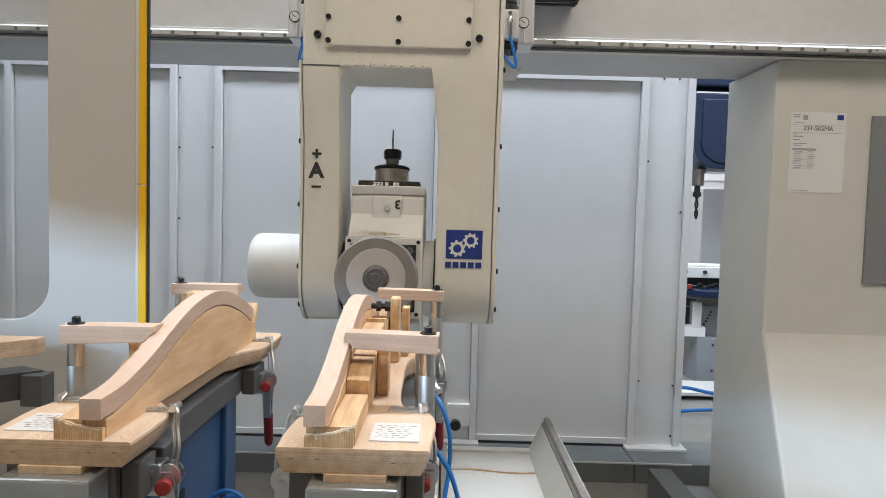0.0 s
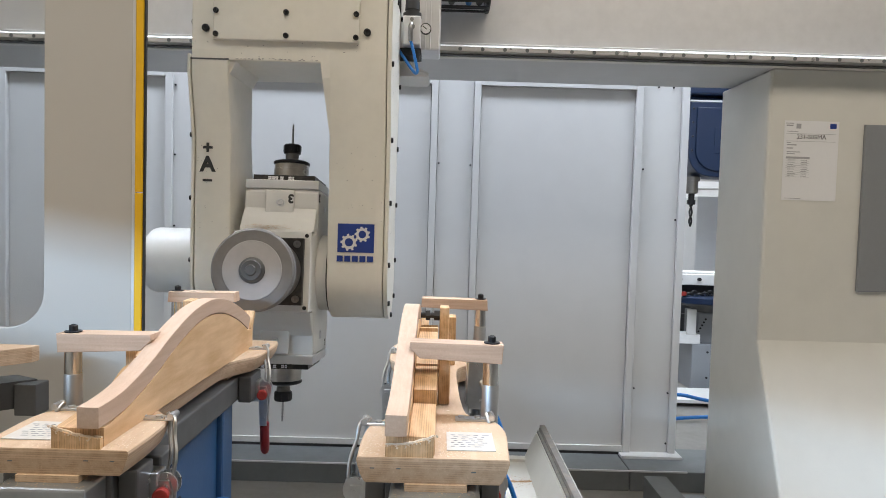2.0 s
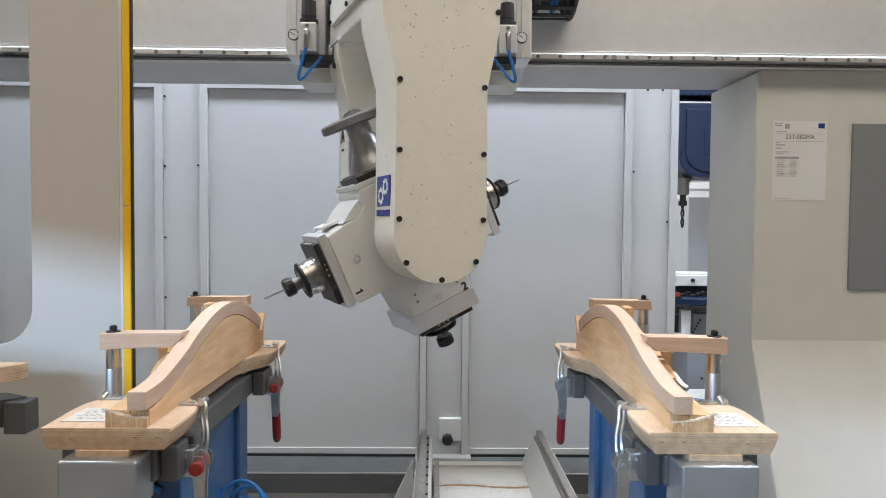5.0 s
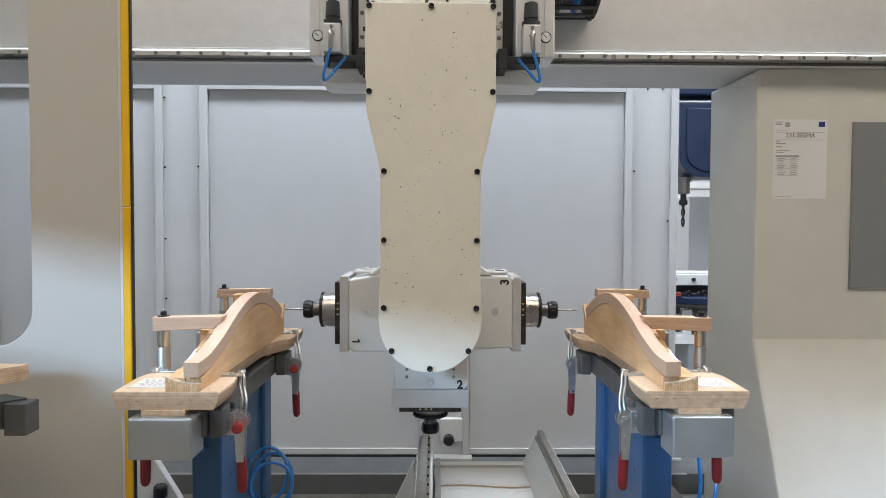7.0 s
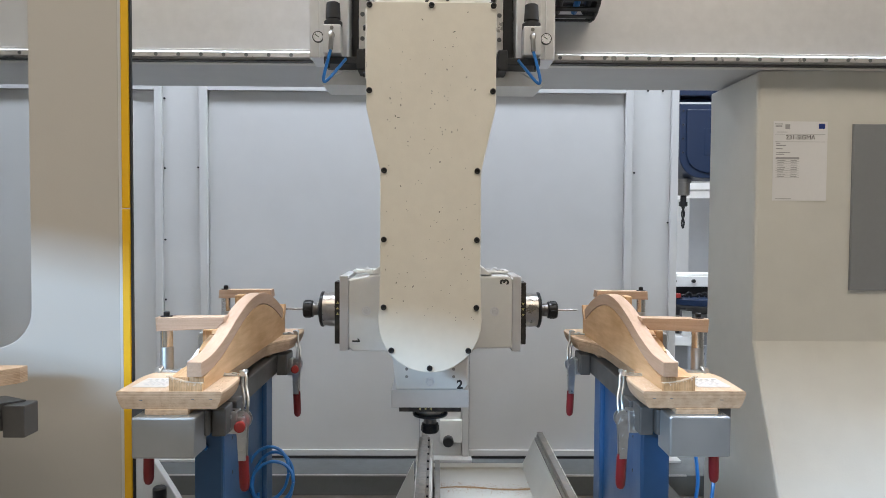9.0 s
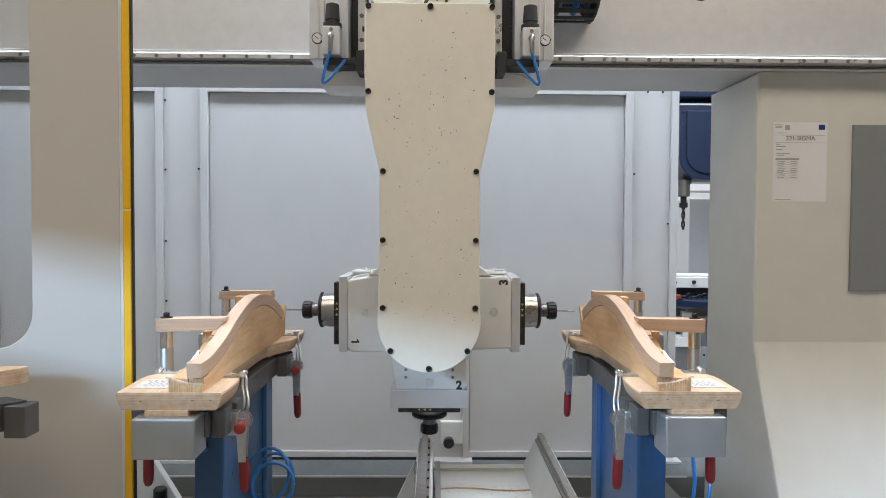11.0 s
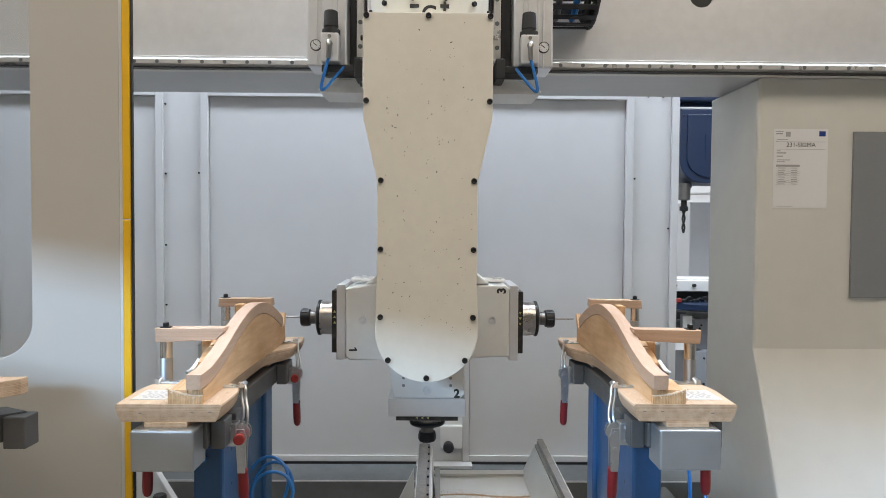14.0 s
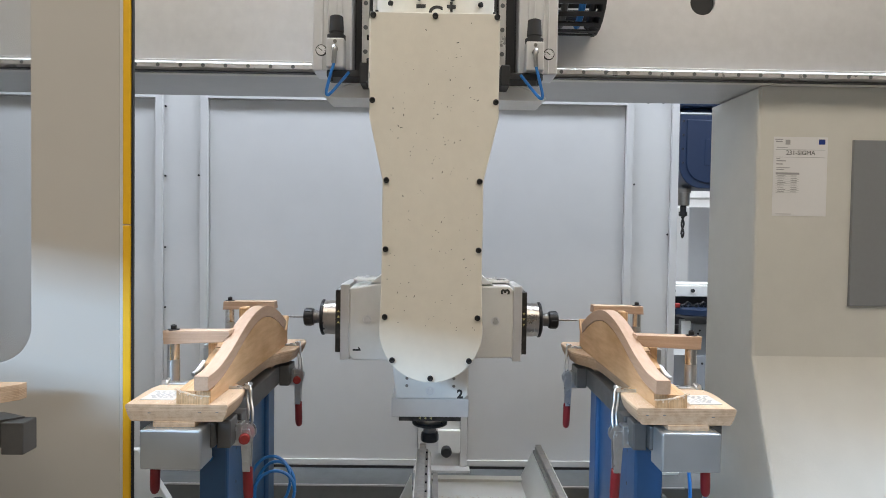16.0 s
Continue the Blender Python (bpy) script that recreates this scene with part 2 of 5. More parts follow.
PLYX = wood("plywood_upright", (0.78, 0.54, 0.325), (0.58, 0.35, 0.175), "Y", layers="X", layer_step=0.0032, contrast=0.9, dust=0.12, plies=0.6)
DUSTSTEEL = mat("dusty_steel", (0.30, 0.285, 0.265), 0.5, metal=0.4, grain=0.35, grain_size=60, stain=0.6, stain_size=18, stain_colour=(0.48, 0.40, 0.32))
GLASS = bpy.data.materials.new("window_glass")
GLASS.use_nodes = True
gb = GLASS.node_tree.nodes["Principled BSDF"]
gb.inputs["Base Color"].default_value = (0.78, 0.79, 0.79, 1)
gb.inputs["Roughness"].default_value = 0.02
gb.inputs["Transmission Weight"].default_value = 1.0
gb.inputs["IOR"].default_value = 1.3


# ---- mesh helpers ----
def add_box(bm, x0, x1, y0, y1, z0, z1, bev=0.0):
    v = [bm.verts.new((x, y, z)) for x in (min(x0, x1), max(x0, x1)) for y in (min(y0, y1), max(y0, y1)) for z in (min(z0, z1), max(z0, z1))]
    fs = [bm.faces.new([v[i] for i in f]) for f in ((0, 1, 3, 2), (4, 6, 7, 5), (0, 4, 5, 1), (2, 3, 7, 6), (0, 2, 6, 4), (1, 5, 7, 3))]
    if bev:
        es = list({e for f in fs for e in f.edges})
        bmesh.ops.bevel(bm, geom=es, offset=bev, segments=2, affect="EDGES", profile=0.5)
    return bm


def basis(d):
    d = Vector(d).normalized()
    a = Vector((0, 0, 1)) if abs(d.z) < 0.9 else Vector((1, 0, 0))
    u = d.cross(a).normalized()
    return d, u, d.cross(u)


def add_lathe(bm, p0, d, profile, seg=32):
    """Solid of revolution about the line from p0 along d; profile: (distance, radius) pairs."""
    d, u, w = basis(d)
    p0 = Vector(p0)
    rings = []
    for h, r in profile:
        rings.append([bm.verts.new(p0 + d * h + (u * math.cos(2 * math.pi * k / seg) + w * math.sin(2 * math.pi * k / seg)) * max(r, 1e-5)) for k in range(seg)])
    for a, b in zip(rings, rings[1:]):
        for k in range(seg):
            f = bm.faces.new((a[k], a[(k + 1) % seg], b[(k + 1) % seg], b[k]))
            f.smooth = True
    bm.faces.new(rings[0][::-1])
    bm.faces.new(rings[-1])
    return bm


def add_cyl(bm, p0, p1, r, seg=24, bev=0.0):
    p0, p1 = Vector(p0), Vector(p1)
    n = (p1 - p0).length
    prof = [(0, r), (n, r)] if not bev else [(0, r - bev), (bev, r), (n - bev, r), (n, r - bev)]
    return add_lathe(bm, p0, p1 - p0, prof, seg)


def add_prism(bm, pts, axis, a0, a1, bev=0.0):
    """Outline pts in the plane across axis (x: (y,z), y: (x,z), z: (x,y)), thick from a0 to a1."""
    def at(p, a):
        return {"x": (a, p[0], p[1]), "y": (p[0], a, p[1]), "z": (p[0], p[1], a)}[axis]
    lo = [bm.verts.new(at(p, a0)) for p in pts]
    hi = [bm.verts.new(at(p, a1)) for p in pts]
    fs = [bm.faces.new(lo), bm.faces.new(hi[::-1])]
    for i in range(len(pts)):
        j = (i + 1) % len(pts)
        fs.append(bm.faces.new((lo[i], hi[i], hi[j], lo[j])))
        fs[-1].smooth = len(pts) > 24
    bmesh.ops.recalc_face_normals(bm, faces=fs)
    if bev:
        es = list({e for f in fs[:2] for e in f.edges})
        bmesh.ops.bevel(bm, geom=es, offset=bev, segments=2, affect="EDGES", profile=0.5)
    return bm


def spline(pts, n=8):
    """Smooth curve through the points."""
    p = [Vector(q) for q in pts]
    p = [p[0] * 2 - p[1]] + p + [p[-1] * 2 - p[-2]]
    out = []
    for i in range(1, len(p) - 2):
        for k in range(n):
            t = k / n
            a, b, c, d = p[i - 1], p[i], p[i + 1], p[i + 2]
            out.append(0.5 * ((2 * b) + (c - a) * t + (2 * a - 5 * b + 4 * c - d) * t * t + (3 * b - a - 3 * c + d) * t ** 3))
    return out + [p[-2]]


def add_tube(bm, pts, r, seg=10, smooth=6):
    p = spline(pts, smooth) if smooth else [Vector(q) for q in pts]
    rings = []
    ref = None
    for i, q in enumerate(p):
        d = (p[min(i + 1, len(p) - 1)] - p[max(i - 1, 0)]).normalized()
        u = d.orthogonal().normalized() if ref is None else (ref - d * ref.dot(d)).normalized()
        ref = u
        w = d.cross(u)
        rings.append([bm.verts.new(q + (u * math.cos(2 * math.pi * k / seg) + w * math.sin(2 * math.pi * k / seg)) * r) for k in range(seg)])
    for a, b in zip(rings, rings[1:]):
        for k in range(seg):
            bm.faces.new((a[k], a[(k + 1) % seg], b[(k + 1) % seg], b[k])).smooth = True
    bm.faces.new(rings[0][::-1])
    bm.faces.new(rings[-1])
    return bm


def BM():
    return bmesh.new()


def part(name, bm, material, parent=None, label=""):
    bmesh.ops.recalc_face_normals(bm, faces=bm.faces)
    me = bpy.data.meshes.new(name)
    bm.to_mesh(me)
    bm.free()
    flags = [q.use_smooth for q in me.polygons]
    if any(flags):
        me.set_sharp_from_angle(angle=radians(32))
        me.polygons.foreach_set("use_smooth", flags)
    me.materials.append(material)
    ob = new(name, me)
    if parent is not None:
        ob.parent = parent
    if label:
        ob["label"] = label
    return ob


def thing(name, label, category, group="", kind="", m=None):
    ob = new(name)
    ob.empty_display_size = 0.05
    if m is not None:
        ob.matrix_world = m
    return tagged(ob, label, category, group, kind)


def lettering(name, body, size, material, m, parent=None, depth=0.0006, bold=0.0):
    c = bpy.data.curves.new(name, "FONT")
    c.body, c.size, c.extrude, c.offset = body, size, depth, bold
    c.align_x, c.align_y = "CENTER", "CENTER"
    tmp = bpy.data.objects.new(name + "_curve", c)
    me = bpy.data.meshes.new_from_object(tmp)
    bpy.data.objects.remove(tmp)
    me.materials.append(material)
    ob = new(name, me)
    ob.parent = parent
    ob.matrix_local = m
    return ob


def bolt_mesh(r, h, material=None):
    bm = BM()
    add_lathe(bm, (0, 0, 0), (0, -1, 0), [(0, r), (h * 0.85, r), (h, r * 0.85), (h, r * 0.45), (h * 0.5, r * 0.4)], 12)
    me = bpy.data.meshes.new("cap_screw")
    bmesh.ops.recalc_face_normals(bm, faces=bm.faces)
    bm.to_mesh(me)
    bm.free()
    me.materials.append(material or BLACK)
    return me


SCREW = bolt_mesh(0.0075, 0.006)
SCREWSMALL = bolt_mesh(0.0050, 0.006)
SCREWBIG = bolt_mesh(0.010, 0.009)
STUD = bolt_mesh(0.0045, 0.002, STEEL)


def screw(parent, loc, rot=(0, 0, 0), me=None, name="screw"):
    ob = new(name, me or SCREW)
    ob.parent = parent
    ob.matrix_local = pose(*loc, *rot)
    return ob


# ---- the hall ----
def structure(name, bm, material, label, category):
    return tagged(part(name, bm, material), label, category, "", "structure")


structure("floor", add_box(BM(), -8, 8, -7.5, 9, -0.1, 0), CONCRETE, "worn pale concrete hall floor with dust", "floor")
structure("ceiling", add_box(BM(), -8, 8, -7.5, 9, 5.8, 6.0), HALL, "plain hall ceiling high above the machine", "ceiling")
structure("wall_south", add_box(BM(), -8, 8, -7.7, -7.5, 0, 5.8), HALL, "plain plastered hall wall", "wall")
structure("wall_west", add_box(BM(), -8.2, -8, -7.5, 9, 0, 5.8), HALL, "plain plastered hall wall", "wall")
structure("wall_east", add_box(BM(), 8, 8.2, -7.5, 9, 0, 5.8), HALL, "plain plastered hall wall", "wall")
structure("wall_north", add_box(BM(), -8, 8, 9, 9.2, 0, 5.8), TENT, "white tarpaulin wall at the end of the hall", "wall")


# unseen slotted wall cutting the corner, added to trim the lamp to a band
for mask_name, z0, z1, label in (("light_mask_upper", 2.69, 5.8, "plain unseen wall added to block the lamp above its band"), ("light_mask_lower", 0.0, 2.535, "plain unseen wall added to block the lamp below its band")):
    structure(mask_name, add_box(BM(), -5.6, 8.9, -0.15, 0.0, z0, z1), HALL, label, "wall").matrix_world = pose(-3.39, -2.37, 0, 0, 0, -35)


# ---- machine enclosure ----
def enclosure():
    w = thing("back_enclosure", "light grey sheet metal enclosure wall with folded posts", "wall", "", "structure")
    for x0, x1 in ((-3.2, -2.215), (-2.178, -1.392), (-1.131, -0.071), (0.176, 0.949)):
        part("panel_sheet", add_box(BM(), x0 + 0.003, x1 - 0.003, 3.305, 3.32, 0.10, 2.7), GREYWALL, w)
        part("top_rail", add_box(BM(), x0, x1, 3.284, 3.304, 1.940, 2.7, 0.0015), GREYWALL, w)
        part("bottom_lip", add_box(BM(), x0, x1, 3.292, 3.3045, 0.112, 0.142, 0.002), GREYWALL, w)
        part("bottom_gap", add_box(BM(), x0, x1, 3.29, 3.3045, 0.10, 0.112), RUBBER, w)
    for x0, x1 in ((-2.215, -2.178), (-1.392, -1.355), (-1.170, -1.131), (-0.071, -0.037), (0.142, 0.176), (0.949, 0.986), (1.179, 1.215)):
        part("post", add_box(BM(), x0, x1, 3.283, 3.345, 0.112, 2.7, 0.003), GREYWALL, w)
    for x0, x1 in ((-1.355, -1.170), (-0.037, 0.142), (0.986, 1.179)):
        part("bay_plate", add_box(BM(), x0 + 0.002, x1 - 0.002, 3.300, 3.345, 0.112, 2.7), GREYWALL, w)
    part("backing", add_box(BM(), -3.2, 1.20, 3.346, 3.356, 0.112, 2.7), PANELGREY, w)
    for x0, x1 in ((-1.415, -1.12), (-0.09, 0.19), (0.93, 1.235)):
        part("foot_strip", add_box(BM(), x0, x1, 3.23, 3.345, 0.100, 0.112), GREYWALL, w)
    for x, z in ((-1.345, 1.555), (-1.180, 1.56), (0.132, 1.545), (-0.027, 1.55), (0.997, 1.549), (1.170, 0.42), (-1.345, 1.2), (-1.345, 0.9), (0.997, 0.44), (1.17, 1.3), (1.17, 0.16), (-1.345, 1.9), (1.06, 1.958), (1.135, 1.958)):
        screw(w, (x, 3.299, z), me=SCREWSMALL)
    part("knob_plate", add_box(BM(), 0.03, 0.142, 3.27, 3.30, 0.185, 0.30, 0.004), WHITE, w)
    part("knob", add_lathe(BM(), (0.072, 3.27, 0.205), (0, -1, 0), [(0, 0.012), (0.015, 0.012), (0.018, 0.026), (0.045, 0.027), (0.05, 0.022)], 20), RUBBER, w, "black plastic clamping knob")
    return w


enclosure()


def sill():
    s = thing("base_sill", "dark grey painted steel base sill on the floor", "steel sill", "", "structure")
    for x0, x1 in ((-3.2, 0.925), (0.93, 1.75)):
        part("sill_block", add_box(BM(), x0, x1, 3.07, 3.40, 0.0, 0.098, 0.004), SILLGREY, s)
    part("edge_strip", add_box(BM(), -3.2, 1.20, 3.066, 3.075, 0.094, 0.1005), BEAMGREY, s)


sill()


def beam():
    b = thing("gantry_beam", "pale grey machine gantry beam with a bright cover sheet", "machine beam", "", "structure")
    part("beam_body", add_box(BM(), -3.4, 3.4, 2.43, 2.83, 1.864, 2.5), BEAMGREY, b)
    # bright cover sheet above the rail, with one round hole
    bm = BM()
    c, r = Vector((0.965, 2.150)), 0.045
    for x0, x1, z0, z1 in ((-3.4, c.x - 0.1, 1.905, 2.5), (c.x + 0.1, 3.4, 1.905, 2.5), (c.x - 0.1, c.x + 0.1, 1.905, c.y - 0.1), (c.x - 0.1, c.x + 0.1, c.y + 0.1, 2.5)):
        add_box(bm, x0, x1, 2.415, 2.430, z0, z1)
    n = 32
    ring_in, ring_out = [], []
    for k in range(n):
        a = 2 * math.pi * k / n
        q = 0.1 / max(abs(math.cos(a)), abs(math.sin(a)))
        ring_in.append([bm.verts.new((c.x + r * math.cos(a), y, c.y + r * math.sin(a))) for y in (2.415, 2.430)])
        ring_out.append([bm.verts.new((c.x + q * math.cos(a), y, c.y + q * math.sin(a))) for y in (2.415, 2.430)])
    for k in range(n):
        j = (k + 1) % n
        bm.faces.new((ring_in[k][0], ring_out[k][0], ring_out[j][0], ring_in[j][0]))
        bm.faces.new((ring_in[k][0], ring_in[j][0], ring_in[j][1], ring_in[k][1]))
    part("cover_sheet", bm, ALU, b, "brushed bright metal cover sheet with a round hole")
    part("hole_back", add_cyl(BM(), (c.x, 2.4305, c.y), (c.x, 2.4275, c.y), r * 1.02, 24), RUBBER, b)
    part("sheet_lip", add_box(BM(), -3.4, 3.4, 2.405, 2.43, 1.897, 1.910, 0.002), ALU, b)
    # solid black strip that draws the line of shade under the rail
    part("rail_shade_strip", add_box(BM(), -3.4, 3.4, 2.378, 2.400, 1.859, 1.8635), RUBBER, b)
    part("rail_ledge", add_box(BM(), -3.4, 3.4, 2.401, 2.431, 1.857, 1.8635, 0.001), COLUMN, b)
    rail = part("guide_rail", add_prism(BM(), [(2.43, 1.864), (2.43, 1.896), (2.385, 1.896), (2.378, 1.888), (2.370, 1.888), (2.370, 1.872), (2.378, 1.870), (2.385, 1.864)], "x", -3.4, 3.4), RAILSTEEL, b, "ground steel guide rail with counterbored screw holes")
    bm = BM()
    add_lathe(bm, (0, 0, 0), (0, -1, 0), [(0, 0.0068), (0.0012, 0.0068)], 14)
    me = bpy.data.meshes.new("rail_plug")
    bm.to_mesh(me)
    bm.free()
    me.materials.append(SILLGREY)
    for k in range(-32, 33):
        ob = new("rail_plug", me)
        ob.parent = rail
        ob.location = (-0.036 + 0.08 * k, 2.3705, 1.8795)
    return b


beam()


def column():
    c = thing("machine_column", "cream painted cast machine column with a flared foot", "machine column", "", "structure")
    x0, x1 = 1.203, 2.6
    prof = [(2.885, 0.0), (2.885, 1.862), (2.46, 1.862), (2.46, 0.847), (2.11, 0.0)]
    part("column_body", add_prism(BM(), prof, "x", x0, x1, 0.012), COLUMN, c)
    part("cover_panel", add_prism(BM(), [(1.562, 1.042), (1.562, 1.665), (2.3, 1.665), (2.3, 1.042)], "y", 2.446, 2.462, 0.003), PANELGREY, c, "dark grey sheet cover panel")
    part("foot_tip", add_prism(BM(), [(1.10, 0.0), (1.20, 0.0), (1.20, 0.06)], "y", 2.70, 2.85), WHITE, c)
    return c


column()


def notice():
    """White sheet of paper with print, taped to the column."""
    p = tagged(part("paper_notice", add_box(BM(), -0.102, 0.102, -0.0006, 0.0006, -0.148, 0.148), PAPER), "white printed paper notice taped to the column", "paper")
    p.matrix_world = pose(1.3665, 2.4585, 1.526, 0, 0, 0)
    up = (90, 0, 0)
    y = -0.0012
    t = lettering("title", "231-SIGMA", 0.0235, INK, pose(0, y, 0.088, *up), p, 0.0002)
    bars = BM()
    for x, z, w, h in ((-0.082, 0.138, 0.03, 0.003), (-0.082, 0.130, 0.025, 0.005), (-0.07, 0.108, 0.04, 0.002), (-0.084, 0.066, 0.014, 0.003), (-0.073, 0.058, 0.036, 0.004), (-0.079, 0.046, 0.024, 0.004), (-0.065, 0.032, 0.05, 0.003), (-0.075, 0.025, 0.03, 0.003), (-0.06, -0.141, 0.06, 0.002)):
        add_box(bars, x - w / 2, x + w / 2, y, y + 0.0004, z - h / 2, z + h / 2)
    for k in range(8):
        z = 0.002 - 0.0085 * k
        add_box(bars, -0.085, -0.055 - 0.004 * (k % 3), y, y + 0.0004, z - 0.0012, z + 0.0012)
        add_box(bars, -0.035, -0.012, y, y + 0.0004, z - 0.0012, z + 0.0012)
    tagged(part("print_bars", bars, GREYINK, p), kind="stuff")
    grid = BM()
    for z in (0.1, 0.072):
        add_box(grid, -0.095, 0.092, y, y + 0.0004, z - 0.0006, z + 0.0006)
    for k in range(9):
        z = 0.007 - 0.0085 * k
        add_box(grid, -0.092, -0.003, y, y + 0.0004, z - 0.0004, z + 0.0004)
    tagged(part("table_rule", grid, GREYINK, p), kind="stuff")
    part("table_head", add_box(BM(), -0.092, -0.003, y, y + 0.0005, 0.0075, 0.0145), GREYINK, p)
    part("print_block", add_box(BM(), -0.058, -0.040, y, y + 0.0004, 0.119, 0.137), GREYINK, p)
    part("emblem", add_box(BM(), 0.068, 0.092, y, y + 0.0004, 0.121, 0.140), LOGOBLUE, p)
    return p


notice()


def door():
    d = thing("enclosure_door", "light grey sliding enclosure door with a rounded window and yellow edge", "door", "", "structure")
    x, zb, r = -0.855, 1.008, 0.082
    arc = [(x - r + r * math.cos(a), zb + r - r * math.sin(a)) for a in [math.pi / 2 * k / 8 for k in range(9)]]
    out = [(-0.667, 0.02), (-0.667, 2.9), (x, 2.9)] + arc + [(-2.6, zb), (-2.6, 0.02)]
    part("door_leaf", add_prism(BM(), out, "y", 1.40, 1.412, 0.002), DOORGREY, d)
    g = part("glass_pane", add_box(BM(), -2.6, x + 0.012, 1.4125, 1.4165, zb - 0.012, 2.9), GLASS, d, "clear window glass")
    part("edge_profile", add_box(BM(), -0.667, -0.661, 1.398, 1.412, 0.02, 2.9), ALU, d)
    for z0, z1 in ((0.02, 1.305), (1.3065, 2.9)):
        part("yellow_edge", add_box(BM(), -0.661, -0.6445, 1.397, 1.409, z0, z1, 0.002), YELLOW, d, "bright yellow warning edge")
    part("rubber_seal", add_box(BM(), -0.6445, -0.640, 1.399, 1.408, 0.02, 2.9, 0.002), RUBBER, d, "black rubber seal")
    # unseen panel, added to keep the strip lamp off the wall behind the glass
    part("light_block_panel", add_box(BM(), -6.0, -2.602, 1.40, 1.415, 0.0, 2.9), DOORGREY, d)
    part("door_track", add_box(BM(), -2.6, -0.62, 1.38, 1.46, 0.0, 0.02), SILLGREY, d)
    return d


door()


# ---- machine bed ----
def bed():
    b = thing("machine_bed", "white painted machine bed pan with sawdust between guide rails", "machine bed", "", "structure")
    y0, y1 = 1.82, 2.55
    part("pan", add_box(BM(), -0.03, 0.40, y0, y1 - 0.04, 0.0, 0.335), COLUMN, b)
    part("pan_wall", add_prism(BM(), [(0.345, 0.335), (0.392, 0.438), (0.445, 0.438), (0.445, 0.0), (0.40, 0.0)], "y", y0, y1), COLUMN, b)
    part("pan_wall", add_prism(BM(), [(-0.10, 0.0), (-0.060, 0.438), (-0.006, 0.438), (0.0, 0.335), (0.0, 0.0)], "y", y0, y1), COLUMN, b)
    part("rear_lip", add_box(BM(), -0.05, 0.41, y1 - 0.04, y1, 0.0, 0.345), COLUMN, b)
    for xc in (0.416, -0.036):
        part("rail_base", add_box(BM(), xc - 0.021, xc + 0.021, y0, y1, 0.438, 0.448, 0.001), DUSTSTEEL, b)
        part("bed_rail", add_prism(BM(), [(xc - 0.012, 0.448), (xc - 0.012, 0.454), (xc - 0.008, 0.458), (xc - 0.011, 0.466), (xc + 0.011, 0.466), (xc + 0.008, 0.458), (xc + 0.012, 0.454), (xc + 0.012, 0.448)], "y", y0, y1 + 0.01), DUSTSTEEL, b, "dusty steel guide rail")
        for k in range(8):
            part("rail_screw", add_cyl(BM(), (xc + 0.0165, 1.98 + 0.075 * k, 0.448), (xc + 0.0165, 1.98 + 0.075 * k, 0.453), 0.0035, 8), BLACK, b)
    part("bed_rack", add_box(BM(), 0.004, 0.022, y0, 2.42, 0.335, 0.405), DUSTSTEEL, b)
    part("bracket", add_prism(BM(), [(-0.06, 0.0), (-0.075, 0.40), (-0.16, 0.22), (-0.20, 0.0)], "y", 2.40, 2.42), COLUMN, b)
    part("stop_block", add_box(BM(), 0.383, 0.395, 2.36, 2.40, 0.375, 0.405, 0.003), RUBBER, b)
    bm = BM()
    rnd = random.Random(4)
    for k in range(2600):
        x = 0.0 + 0.36 * rnd.random()
        y = 2.325 + rnd.gauss(0, 0.0035) * (1 if k % 5 else 7) + 0.012 * math.sin(x * 17)
        s = 0.0008 + 0.0014 * rnd.random()
        a = rnd.random() * 6.28
        vs = [bm.verts.new((x + s * math.cos(a + q), y + s * math.sin(a + q), 0.3355)) for q in (0, 2.1, 4.2)]
        t = bm.verts.new((x, y, 0.3355 + s * 0.8))
        for i in range(3):
            bm.faces.new((vs[i], vs[(i + 1) % 3], t))
    tagged(part("sawdust_line", bm, SAWDUST), "thin line of sawdust lying in the white pan", "sawdust", "", "stuff")
    return b


bed()


def floor_box():
    f = thing("steel_channel", "dark grey folded steel channel beside the column foot", "steel channel")
    bm = BM()
    add_prism(bm, [(0.945, 0.0), (0.945, 0.135), (1.045, 0.135), (1.045, 0.0)], "y", 2.2, 2.92, 0.003)
    part("channel", bm, SILLGREY, f)
    part("lid", add_prism(BM(), [(1.05, 0.0), (1.05, 0.105), (1.17, 0.105), (1.17, 0.0)], "y", 2.2, 2.80, 0.003), PANELGREY, f)
    return f


floor_box()


